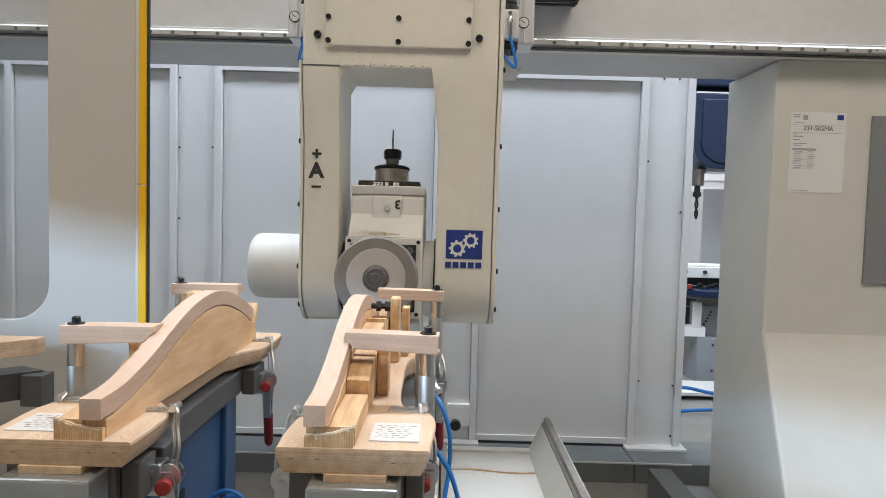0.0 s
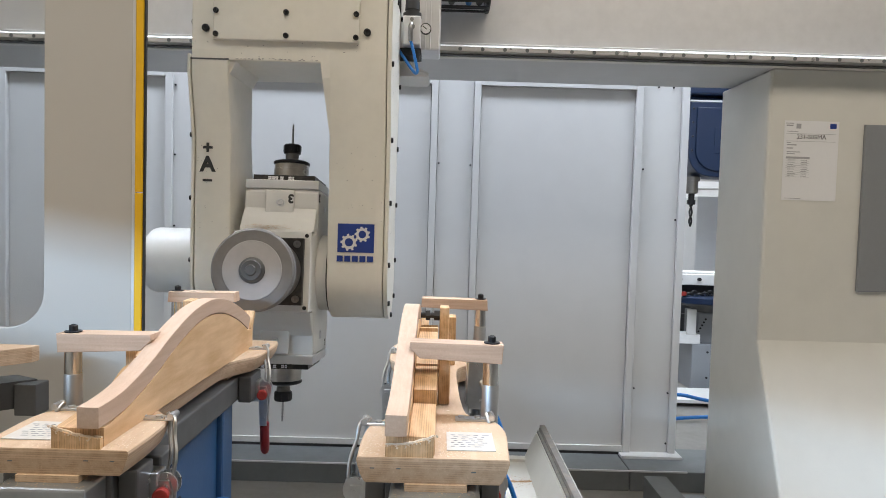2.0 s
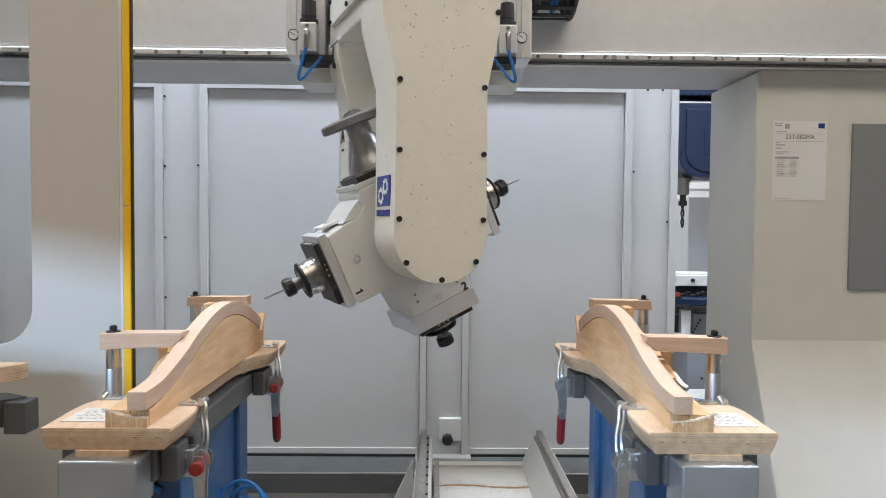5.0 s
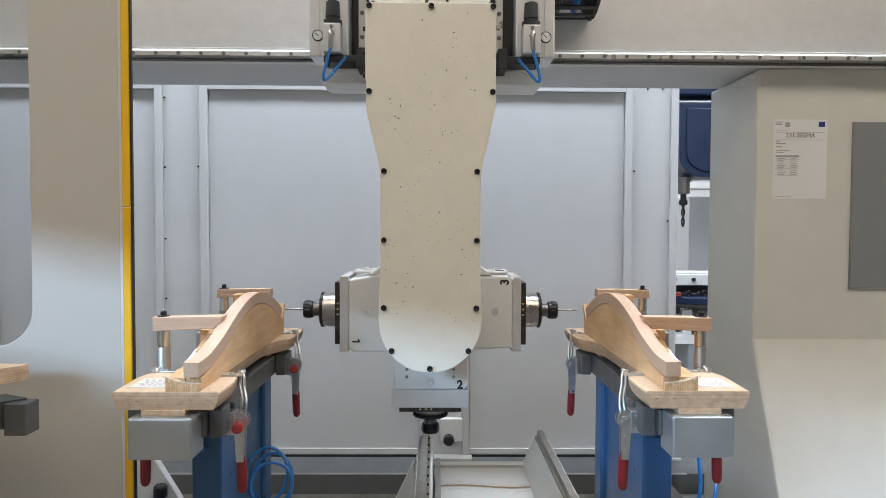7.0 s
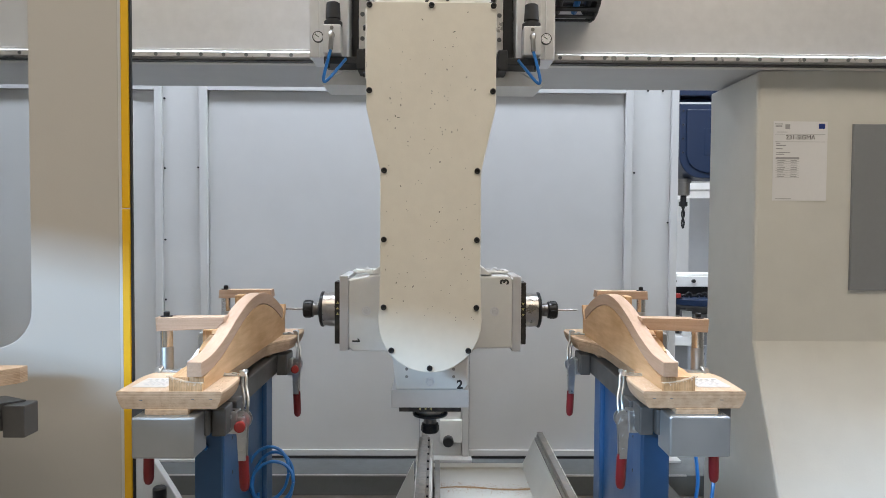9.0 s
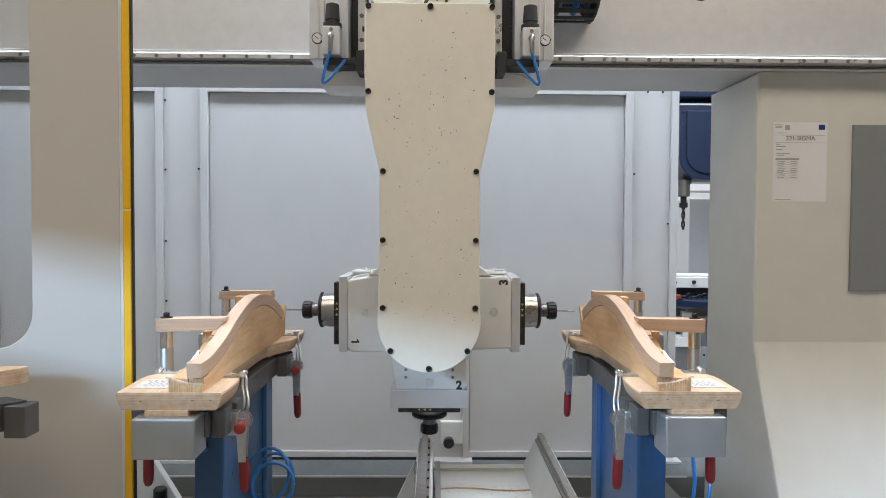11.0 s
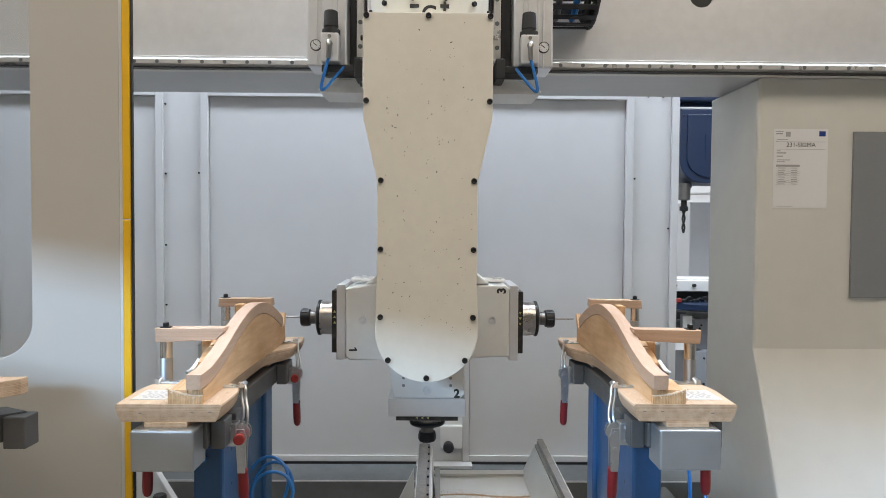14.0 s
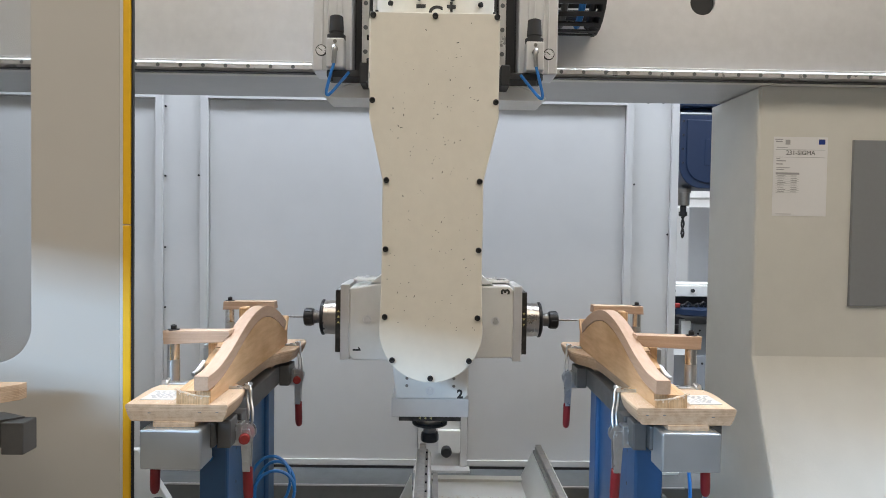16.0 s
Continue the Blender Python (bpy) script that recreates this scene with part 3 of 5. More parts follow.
# ---- the machine seen through the gap ----
def far_machine():
    h = thing("far_spindle_head", "dark blue spindle head of another machine with a milling cutter", "machine head", m=pose(2.0, 4.9, 0))
    part("housing", add_prism(BM(), [(-0.07 - 0.165 * math.cos(a), 1.80 - 0.165 * math.sin(a)) for a in [math.pi / 2 * k / 9 for k in range(10)]] + [(0.25, 1.635), (0.25, 2.17), (-0.235, 2.17)], "y", -0.15, 0.15, 0.008), NAVY, h)
    part("front_cover", add_prism(BM(), [(-0.03 - 0.16 * math.cos(a), 1.82 - 0.145 * math.sin(a)) for a in [math.pi / 2 * k / 9 for k in range(10)]] + [(0.22, 1.675), (0.22, 2.13), (-0.19, 2.13)], "y", -0.163, -0.15, 0.006), NAVY, h)
    part("top_strip", add_box(BM(), -0.235, 0.25, -0.152, 0.15, 2.171, 2.182), BEAMGREY, h)
    part("cast_panel", add_box(BM(), -0.06, 0.22, -0.167, -0.163, 1.80, 1.99, 0.002), NAVY, h)
    part("duct", add_cyl(BM(), (-0.24, 0.02, 2.212), (0.6, 0.02, 2.212), 0.028, 20), NAVY, h)
    part("cross_arm", add_box(BM(), -0.24, 0.8, -0.1, 0.5, 2.24, 2.9, 0.01), NAVY, h)
    part("machine_stand", add_box(BM(), 0.7, 1.0, 0.0, 0.4, 0, 2.3, 0.01), BLUE, h)
    part("nose", add_lathe(BM(), (-0.145, 0, 1.64), (0, 0, -1), [(0, 0.055), (0.03, 0.055), (0.03, 0.045), (0.12, 0.045), (0.125, 0.03)], 24), STEEL, h)
    part("collet_nut", add_lathe(BM(), (-0.145, 0, 1.52), (0, 0, -1), [(0, 0.022), (0.05, 0.022), (0.05, 0.031), (0.08, 0.031), (0.085, 0.024)], 20), BLACK, h)
    bm = BM()
    for k in range(2):
        pts = [(-0.145 + 0.008 * math.cos(a * 0.55 + k * math.pi), 0.008 * math.sin(a * 0.55 + k * math.pi), 1.44 - 0.012 * a) for a in range(15)]
        add_tube(bm, pts, 0.0075, 6, 2)
    part("milling_cutter", bm, BLACK, h)
    screws = [(-0.213, -0.152, 1.82 + 0.10 * k) for k in range(4)]
    for s in screws:
        screw(h, s)
    b = thing("far_work_table", "blue rimmed round work table on a grey pedestal", "machine table", m=pose(2.0, 5.2, 0))
    part("pedestal", add_box(BM(), -0.03, 0.25, -0.15, 0.2, 0, 0.36, 0.01), PANELGREY, b, "grey machine pedestal")
    part("column", add_box(BM(), 0.03, 0.25, -0.10, 0.2, 0.36, 0.60, 0.006), PANELGREY, b)
    for k in range(5):
        p = (0.085 - 0.013 * k, -0.10, 0.55 - 0.024 * k)
        part("hole_plug", add_cyl(BM(), p, (p[0], -0.106, p[2]), 0.008, 10), BLACK, b)
    for z in (0.10, 0.30):
        part("hole_plug", add_cyl(BM(), (0.09, -0.15, z), (0.09, -0.156, z), 0.009, 10), BLACK, b)
    part("neck", add_lathe(BM(), (0.1, 0, 0.60), (0, 0, 1), [(0, 0.09), (0.04, 0.09), (0.04, 0.13), (0.08, 0.13)], 24), TUBE, b)
    part("table_rim", add_lathe(BM(), (0.1, 0, 0.68), (0, 0, 1), [(0, 0.30), (0.01, 0.32), (0.05, 0.32), (0.06, 0.31)], 40), NAVY, b)
    part("table_disc", add_cyl(BM(), (0.1, 0, 0.67), (0.1, 0, 0.738), 0.305, 40), TUBE, b)
    part("bracket", add_box(BM(), -0.2, 0.03, -0.15, 0, 0.362, 0.435, 0.004), WHITE, b)
    part("bracket_plate", add_box(BM(), -0.075, -0.005, -0.15, -0.13, 0.435, 0.63, 0.004), WHITE, b)
    d = thing("far_machine_base", "dark machine base with shelves behind the far table", "machine base", m=pose(2.0, 5.55, 0))
    part("base_body", add_box(BM(), -0.35, 0.7, 0.05, 0.4, 0, 0.62, 0.01), TUBE, d)
    for z in (0.12, 0.30, 0.50):
        part("shelf", add_box(BM(), -0.35, 0.7, -0.02, 0.05, z, z + 0.03, 0.004), TUBE, d)
    part("shelf_crate", add_box(BM(), -0.20, 0.0, -0.015, 0.045, 0.15, 0.22, 0.005), BEAMGREY, d)
    c = thing("far_control_box", "white control box with black knobs on the far table", "control box", m=pose(2.0, 5.15, 0))
    part("box_foot", add_box(BM(), -0.10, 0.3, 0.05, 0.2, 0.74, 0.815), RUBBER, c)
    part("box_body", add_box(BM(), -0.15, 0.3, -0.05, 0.2, 0.815, 0.90, 0.006), WHITE, c)
    part("box_top", add_box(BM(), -0.14, 0.3, 0.0, 0.2, 0.90, 0.915, 0.006), WHITE, c)
    for x in (-0.13, 0.02):
        part("knob", add_cyl(BM(), (x, -0.05, 0.862), (x, -0.07, 0.862), 0.014, 14), RUBBER, c)
    bm = BM()
    rnd = random.Random(9)
    for k in range(10):
        x = -0.2 + 0.04 * k
        add_tube(bm, [(x, -0.1, 0.749), (x + 0.02, -0.12, 0.758 + 0.03 * rnd.random()), (x + 0.06, -0.1, 0.750)], 0.008, 6, 4)
    tagged(part("cable_bundle", bm, RUBBER), "tangle of dark cables lying on the far table", "cables").matrix_world = pose(2.0, 5.1, 0)
    tagged(part("red_tool", add_box(BM(), -0.2, -0.12, -0.13, -0.10, 0.741, 0.775, 0.006), REDCAP), "small red hand tool on the far table", "tool").matrix_world = pose(2.0, 5.1, 0)
    g = thing("far_grey_cabinet", "pale grey machine column behind the gap", "machine column", m=pose(2.35, 5.9, 0))
    part("body", add_box(BM(), -0.06, 0.6, 0, 0.5, 0, 1.55, 0.01), BEAMGREY, g)
    t = thing("tent_frame", "thin grey tent frame bars before the white tarpaulin", "frame", m=pose(2.6, 8.4, 0))
    for z in (1.75, 1.86, 2.0):
        part("bar", add_cyl(BM(), (-1.4, 0, z), (1.4, 0, z + 0.02), 0.018, 10), ALU, t)
    part("brace", add_cyl(BM(), (-0.3, 0, 1.05), (0.4, 0, 1.6), 0.012, 8), TUBE, t)
    part("upright", add_cyl(BM(), (-1.4, 0, 0), (-1.4, 0, 3.2), 0.03, 10), ALU, t)
    part("upright", add_cyl(BM(), (1.4, 0, 0), (1.4, 0, 3.2), 0.03, 10), ALU, t)
    h1 = BM()
    add_tube(h1, [(1.35, 4.3, 0.12), (1.58, 4.28, 0.16), (1.8, 4.3, 0.12), (2.2, 4.4, 0.06), (2.5, 4.5, 0.012)], 0.012, 8)
    tagged(part("floor_hose", h1, HOSE), "blue air hose trailing behind the enclosure", "hose", "far hoses")
    h2 = BM()
    add_tube(h2, [(1.3, 4.2, 0.012), (1.45, 4.2, 0.013), (1.7, 4.22, 0.030), (2.1, 4.3, 0.02), (2.4, 4.4, 0.012)], 0.012, 8)
    tagged(part("floor_hose", h2, HOSE), "blue air hose trailing behind the enclosure", "hose", "far hoses")
    p = thing("floor_board", "pale board on low spacers on the floor behind", "board", m=pose(1.9, 4.7, 0))
    part("board", add_box(BM(), -0.6, 0.6, -0.15, 0.2, 0.03, 0.055, 0.003), WHITE, p)
    for x in (-0.5, 0.5):
        part("spacer", add_box(BM(), x - 0.03, x + 0.03, -0.1, 0.15, 0.0, 0.03), TUBE, p)


far_machine()


# ---- clamping tables ----
TOP, BOT = 0.956, 0.922
CREST = [(-0.004, 1.0125), (0.04, 1.0145), (0.083, 1.021), (0.153, 1.040), (0.211, 1.061), (0.274, 1.081), (0.343, 1.096), (0.418, 1.101), (0.4985, 1.091), (0.587, 1.0645), (0.667, 1.030)]
ARCH = [(p.x, p.y) for p in spline([(a, b, 0) for a, b in CREST], 5)]


def under(pts, gap):
    """The curve that runs gap below a curve, square to it."""
    out = []
    for i, (y, z) in enumerate(pts):
        a, b = pts[max(i - 1, 0)], pts[min(i + 1, len(pts) - 1)]
        d = Vector((b[0] - a[0], b[1] - a[1])).normalized()
        out.append((y + d.y * gap, z - d.x * gap))
    return out


SOLE = under(ARCH, 0.028)
SEAT = under(ARCH, 0.0298)


def strip(bm, upper, lower, x0, x1, bev=0.0015):
    return add_prism(bm, upper + lower[::-1], "x", x0, x1, bev)


def toggle(parent, s, o, y, face):
    """Hook toggle clamp on the side of the table; face: +1 on the outer side, -1 on the inner."""
    c0 = o + face * 0.009

    def P(a, b, c):
        return (s * (o + face * a), y + b, c)
    body = BM()
    add_box(body, s * (o - face * 0.030), s * (o + face * 0.000), y - 0.016, y + 0.016, 0.848, 0.894, 0.002)
    for z in (0.858, 0.884):
        add_cyl(body, (s * (o - face * 0.014), y - 0.016, z), (s * (o - face * 0.014), y - 0.021, z), 0.005, 8)
    for b in (-0.007, 0.007):
        add_prism(body, [(s * (c0 + 0.017 * math.cos(a)), 0.874 + 0.019 * math.sin(a)) for a in [2 * math.pi * k / 16 for k in range(16)]], "y", y + b - 0.0015, y + b + 0.0015)
    c = part("toggle_clamp", body, ZINCPART, parent, "zinc plated hook toggle clamp with a dark red grip")
    lev = BM()
    for b in (-0.0105, 0.0045):
        add_prism(lev, [(s * (c0 - 0.0075), 0.792), (s * (c0 + 0.0075), 0.792), (s * (c0 + 0.0095), 0.83), (s * (c0 + 0.0125), 0.868), (s * (c0 + 0.009), 0.882), (s * (c0 - 0.006), 0.882), (s * (c0 - 0.0105), 0.866), (s * (c0 - 0.0085), 0.83)], "y", y + b - 0.0015, y + b + 0.0025, 0.0006)
    for z in (0.812, 0.84, 0.872):
        add_cyl(lev, (s * c0, y - 0.0145, z), (s * c0, y + 0.0145, z), 0.0048 if z > 0.86 else 0.0034, 10)
    part("lever", lev, ZINCPART, c)
    bm = BM()
    add_lathe(bm, (s * c0, y, 0.798), (0.03 * s * face, 0.02, -1), [(0, 0.0085), (0.003, 0.0105), (0.05, 0.0105), (0.064, 0.0098), (0.071, 0.007), (0.075, 0.001)], 16)
    part("grip", bm, RED, c, "dark red plastic grip")
    bm = BM()
    if s < 0:
        add_lathe(bm, (s * (c0 - face * 0.002), y - 0.014, 0.866), (0.2, -1, 0.05), [(0, 0.006), (0.006, 0.0105), (0.016, 0.0115), (0.019, 0.0105), (0.020, 0.008)], 18)
    else:
        add_lathe(bm, (s * (c0 - face * 0.004), y - 0.014, 0.866), (-0.1, -1, -0.25), [(0, 0.006), (0.005, 0.009), (0.012, 0.010), (0.014, 0.008)], 18)
    if s < 0 or face > 0:
        part("end_cap", bm, REDCAP, c, "red rubber cap")
    for q, b in ((-0.0055, -0.004), (0.0055, 0.006)):
        bm = BM()
        add_tube(bm, [(s * (c0 + q * 0.6), y + b, 0.868), (s * (c0 + face * 0.004 + q), y + b, 0.892), (s * (c0 + face * 0.003 + q), y + b + 0.010, 0.915), (s * (c0 - face * 0.004 + q), y + b + 0.022, 0.938), (s * (c0 - face * 0.007 + q), y + b + 0.030, 0.958), (s * (c0 - face * 0.013 + q * 0.6), y + 0.036, 0.967)], 0.0030, 8)
        part("hook_wire", bm, ZINCPART, c)
    bm = BM()
    yq = y + 0.036
    add_box(bm, s * (o - face * 0.055), s * (o + face * 0.004), yq - 0.008, yq + 0.008, TOP, TOP + 0.004, 0.001)
    add_lathe(bm, (s * (o + face * 0.001), yq - 0.012, TOP + 0.007), (0, 1, 0), [(0, 0.005), (0.024, 0.005)], 10)
    for a in (-0.045, -0.020):
        add_cyl(bm, (s * (o + face * a), yq, TOP + 0.003), (s * (o + face * a), yq, TOP + 0.0065), 0.0055, 12)
    part("catch_plate", bm, ZINCPART, c)
    return c


def swing_clamp(parent, s, y, z, o0, o1, tip):
    """Air cylinder with a timber arm that presses on the work."""
    bm = BM()
    ro = o1 - 0.016
    pts = [(s * o0, z + 0.004), (s * o1, z), (s * (o1 - 0.002), z + 0.024), (s * (o0 + 0.002), z + 0.025)]
    if tip:
        pts = [(s * (o0 + 0.016), z + 0.005), (s * o1, z - 0.001), (s * (o1 + 0.002), z + 0.029), (s * o0, z + 0.031), (s * (o0 - 0.001), z + 0.022)]
    add_prism(bm, pts, "y", y - 0.018, y + 0.020, 0.0012)
    arm = part("clamp_arm", bm, BEECHX, parent, "pale beech clamping arm")
    bm = BM()
    top = z + (0.0295 if tip else 0.024)
    add_lathe(bm, (s * ro, y, top), (0, 0, 1), [(0, 0.0130), (0.0018, 0.0130), (0.0018, 0.0066), (0.010, 0.0066), (0.011, 0.0058), (0.012, 0.0035), (0.008, 0.003)], 16)
    part("arm_bolt", bm, BLACK, arm)
    bm = BM()
    add_cyl(bm, (s * ro, y, z - 0.037), (s * ro, y, z), 0.0132, 24)
    part("piston_rod", bm, CHROME, parent, "polished piston rod")
    bm = BM()
    add_lathe(bm, (s * ro, y, 0.78), (0, 0, 1), [(0, 0.0138), (z - 0.037 - 0.78 - 0.002, 0.0138), (z - 0.037 - 0.78, 0.013)], 20)
    part("air_cylinder", bm, CYLINDER, parent, "aluminium air cylinder")
    bm = BM()
    add_box(bm, s * 0.15, s * (ro + 0.016), y - 0.02, y + 0.02, 0.80, 0.82, 0.002)
    add_box(bm, s * (ro - 0.017), s * (ro + 0.017), y - 0.02, y + 0.02, 0.76, 0.80, 0.003)
    part("cylinder_bracket", bm, TUBE, parent)


def table(s, label, group):
    t = thing("clamping_table", label, "clamping table", group)

    def bx(o0, o1, y0, y1, z0, z1, b=0.0):
        return add_box(BM(), s * o0, s * o1, y0, y1, z0, z1, b)
    half_in = [(0.0, 0.0), (-0.002, 0.07), (0.002, 0.125), (0.012, 0.15), (0.033, 0.175), (0.046, 0.215), (0.047, 0.47), (0.036, 0.53), (0.012, 0.575), (-0.004, 0.61), (-0.008, 0.74), (0.0, 0.775)]
    half_out = [(0.205, 0.775), (0.21, 0.72), (0.205, 0.62), (0.18, 0.57), (0.145, 0.52), (0.142, 0.40), (0.146, 0.25), (0.158, 0.19), (0.194, 0.165), (0.206, 0.12), (0.203, 0.05), (0.200, 0.0)]
    half_in = [(p.x, p.y) for p in spline([(a, b, 0) for a, b in half_in], 3)]
    half_out = [(p.x, p.y) for p in spline([(a, b, 0) for a, b in half_out], 3)]
    ring = half_in + half_out
    bm = BM()
    n = len(ring)
    cx, cy = 0.1, 0.38

    def level(z, k):
        return [bm.verts.new((s * (o + (cx - o) * k * 0.1 / max(0.1, abs(cx - o))), y + (cy - y) * k * 0.016 / 0.38, z)) for o, y in ring]
    levels = [level(TOP, 0.03), level(TOP - 0.0015, 0.008), level(TOP - 0.005, 0.0), level(BOT + 0.012, 0.05), level(BOT + 0.003, 0.095), level(BOT, 0.12)]
    for a, b in zip(levels, levels[1:]):
        for i in range(n):
            bm.faces.new((a[i], a[(i + 1) % n], b[(i + 1) % n], b[i]))
    bm.faces.new(levels[0])
    bm.faces.new(levels[-1][::-1])
    part("fixture_board", bm, PLY, t, "thick plywood fixture board with worn edges")
    part("packer", bx(0.063, 0.145, -0.002, 0.08, 0.912, BOT, 0.001), PLY, t)
    part("packer", bx(0.05, 0.15, 0.55, 0.65, 0.911, BOT, 0.001), PLY, t)
    # the shaped support under the work
    prof = [(0.012, TOP), (0.012, 0.9815), (0.030, 0.9815)] + [p for p in SEAT if p[0] > 0.038] + [(0.690, 1.0), (0.690, TOP)]
    part("support_block", add_prism(BM(), prof, "x", s * 0.0372, s * 0.066, 0.0008), PLYX, t, "laminated plywood support cut to the curve")
    rnd = random.Random(11)

    def sole(y):
        return min(SOLE, key=lambda p: abs(p[0] - y))[1]
    for y0, y1, dz in ((0.010, 0.155, -0.002), (0.163, 0.235, -0.006), (0.240, 0.315, -0.012), (0.32, 0.40, -0.012), (0.405, 0.49, -0.01), (0.50, 0.60, -0.01), (0.605, 0.68, -0.008)):
        z0, z1 = sole(max(y0, 0.03)) + dz - 0.004, sole(y1) + dz - 0.008
        if y0 < 0.1:
            z0, z1 = 0.981, 0.984
        part("support_step", add_prism(BM(), [(y0, TOP), (y0, z0), (y0 * 0.6 + y1 * 0.4, z0 * 0.5 + z1 * 0.5 + 0.003), (y1, z1), (y1, TOP)], "x", s * 0.0665, s * (0.100 + 0.004 * rnd.random()), 0.0015), PLYX, t)
    # routed lip on the front of the block, with dust along its curve
    curve = [(p.x, p.y) for p in spline([(0.0372, 0.9705, 0), (0.055, 0.9712, 0), (0.075, 0.9745, 0), (0.090, 0.9790, 0), (0.1005, 0.9835, 0)], 4)]
    part("front_lip", add_prism(BM(), [(s * o, z) for o, z in curve] + [(s * 0.1005, TOP), (s * 0.0372, TOP)], "y", 0.002, 0.0098), PLYX, t)
    bm = BM()
    add_tube(bm, [(s * o, 0.0062 + 0.0016 * rnd.uniform(-1, 1), z + 0.0004) for o, z in curve], 0.0016, 6, 2)
    for k in range(160):
        o, z = curve[rnd.randrange(len(curve))]
        q, a = 0.0006 + 0.0016 * rnd.random() ** 2, 6.28 * rnd.random()
        c = Vector((s * (o + 0.004 * rnd.uniform(-1, 1)), 0.0018 + 0.007 * rnd.random() ** 2, z + 0.001 - 0.006 * rnd.random() ** 3))
        bm.faces.new([bm.verts.new(c + Vector((q * math.cos(a + w), 0.3 * q * math.sin(2 * w), q * math.sin(a + w)))) for w in (0, 1.9, 3.5, 5)])
    tagged(part("routed_dust", bm, PALECHIP, t), kind="stuff")
    for o, z in ((0.018, 0.9405), (0.052, 0.9405), (0.085, 0.9495), (0.150, 0.938), (0.187, 0.944)):
        part("ply_void", add_box(BM(), s * o, s * (o + 0.006), 0.0004, 0.003, z, z + 0.0016), SILLGREY, t)
    part("end_stop", add_prism(BM(), [(0.668, 0.99), (0.688, 0.99), (0.712, 1.035), (0.703, 1.040)], "x", s * 0.038, s * 0.08), PLYX, t)
    part("backing_post", bx(0.1045, 0.124, 0.25, 0.285, TOP, 1.034, 0.002), PLYX, t)
    part("backing_post", bx(0.1045, 0.124, 0.49, 0.53, TOP, 1.088, 0.003), PLYX, t)
    part("backing_post", bx(0.125, 0.140, 0.55, 0.59, TOP, 1.06, 0.002), PLYX, t)
    bm = BM()
    add_cyl(bm, (s * 0.066, 0.50, 1.070), (s * 0.1045, 0.50, 1.070), 0.006, 12)
    add_cyl(bm, (s * 0.076, 0.50, 1.070), (s * 0.085, 0.50, 1.070), 0.011, 6)
    add_cyl(bm, (s * 0.093, 0.50, 1.070), (s * 0.1045, 0.50, 1.070), 0.011, 6)
    part("stop_screw", bm, BLACK, t, "black adjusting screw")
    # loose chips on the board
    bm = BM()
    for k in range(1800):
        o, y = 0.006 + 0.188 * rnd.random(), 0.006 + 0.15 * rnd.random() ** 1.3
        if (0.03 < o < 0.106 and y > 0.008) or (o > 0.13 and rnd.random() < 0.6):
            continue
        q, a = 0.0004 + 0.0015 * rnd.random() ** 3, 6.28 * rnd.random()
        v = [bm.verts.new((s * o + q * math.cos(a + w), y + q * 0.5 * math.sin(a + w), TOP + 0.0006 + 0.001 * rnd.random())) for w in (0, 1.9, 3.5, 5)]
        bm.faces.new(v)
    for k in range(160):
        o, y = 0.05 + 0.105 * rnd.random(), -0.020 + 0.05 * rnd.random()
        q, a = 0.0005 + 0.0012 * rnd.random(), 6.28 * rnd.random()
        v = [bm.verts.new((s * o + q * math.cos(a + w), y + q * 0.5 * math.sin(a + w), 0.9126 + 0.001 * rnd.random())) for w in (0, 1.9, 3.5, 5)]
        bm.faces.new(v)
    for k in range(160):
        o, y = rnd.choice((0.034 - 0.02 * rnd.random() ** 2, 0.108 + 0.02 * rnd.random() ** 2)), 0.16 + 0.5 * rnd.random()
        if o < 0.048 and y < 0.6:
            continue
        q, a = 0.001 + 0.0022 * rnd.random(), 6.28 * rnd.random()
        v = [bm.verts.new((s * o + q * math.cos(a + w), y + q * 0.5 * math.sin(a + w), TOP + 0.0006 + 0.001 * rnd.random())) for w in (0, 1.9, 3.5, 5)]
        bm.faces.new(v)
    tagged(part("wood_chips", bm, PALECHIP, t), kind="stuff")
    # paper label under a clear plate
    lab = part("paper_label", bx(0.118, 0.184, 0.030, 0.105, TOP + 0.0004, TOP + 0.0016), LABEL, t, "white printed paper label")
    bm = BM()
    for k in range(7):
        y = 0.044 + 0.008 * k
        a = 0.124 + 0.004 * (k % 2)
        while a < 0.170:
            l = 0.004 + 0.006 * rnd.random()
            add_box(bm, s * a, s * (a + l), y - 0.0010, y + 0.0010, TOP + 0.0016, TOP + 0.0020)
            a += l + 0.003 + 0.004 * rnd.random()
    tagged(part("print_bars", bm, GREYINK, lab), kind="stuff")
    # steel base
    part("base_tube", bx(0.036, 0.165, 0.03, 0.70, 0.860, 0.911, 0.004), TUBE, t, "raw grey rectangular steel tube")
    bm = BM()
    add_box(bm, s * 0.044, s * 0.162, -0.022, 0.045, 0.834, 0.912, 0.004)
    part("end_cover", bm, ZINC, t, "folded zinc sheet end cover")
    for y0, y1 in ((0.045, 0.095), (0.58, 0.66)):
        for o0, o1 in ((0.008, 0.036), (0.165, 0.192)):
            part("clamp_block", bx(o0, o1, y0, y1, 0.855, 0.912, 0.003), TUBE, t)
    for y0, y1 in ((0.12, 0.17),):
        for o0, o1 in ((0.008, 0.036), (0.165, 0.192)):
            part("clamp_block", bx(o0, o1, y0, y1, 0.85, 0.905, 0.003), TUBE, t)
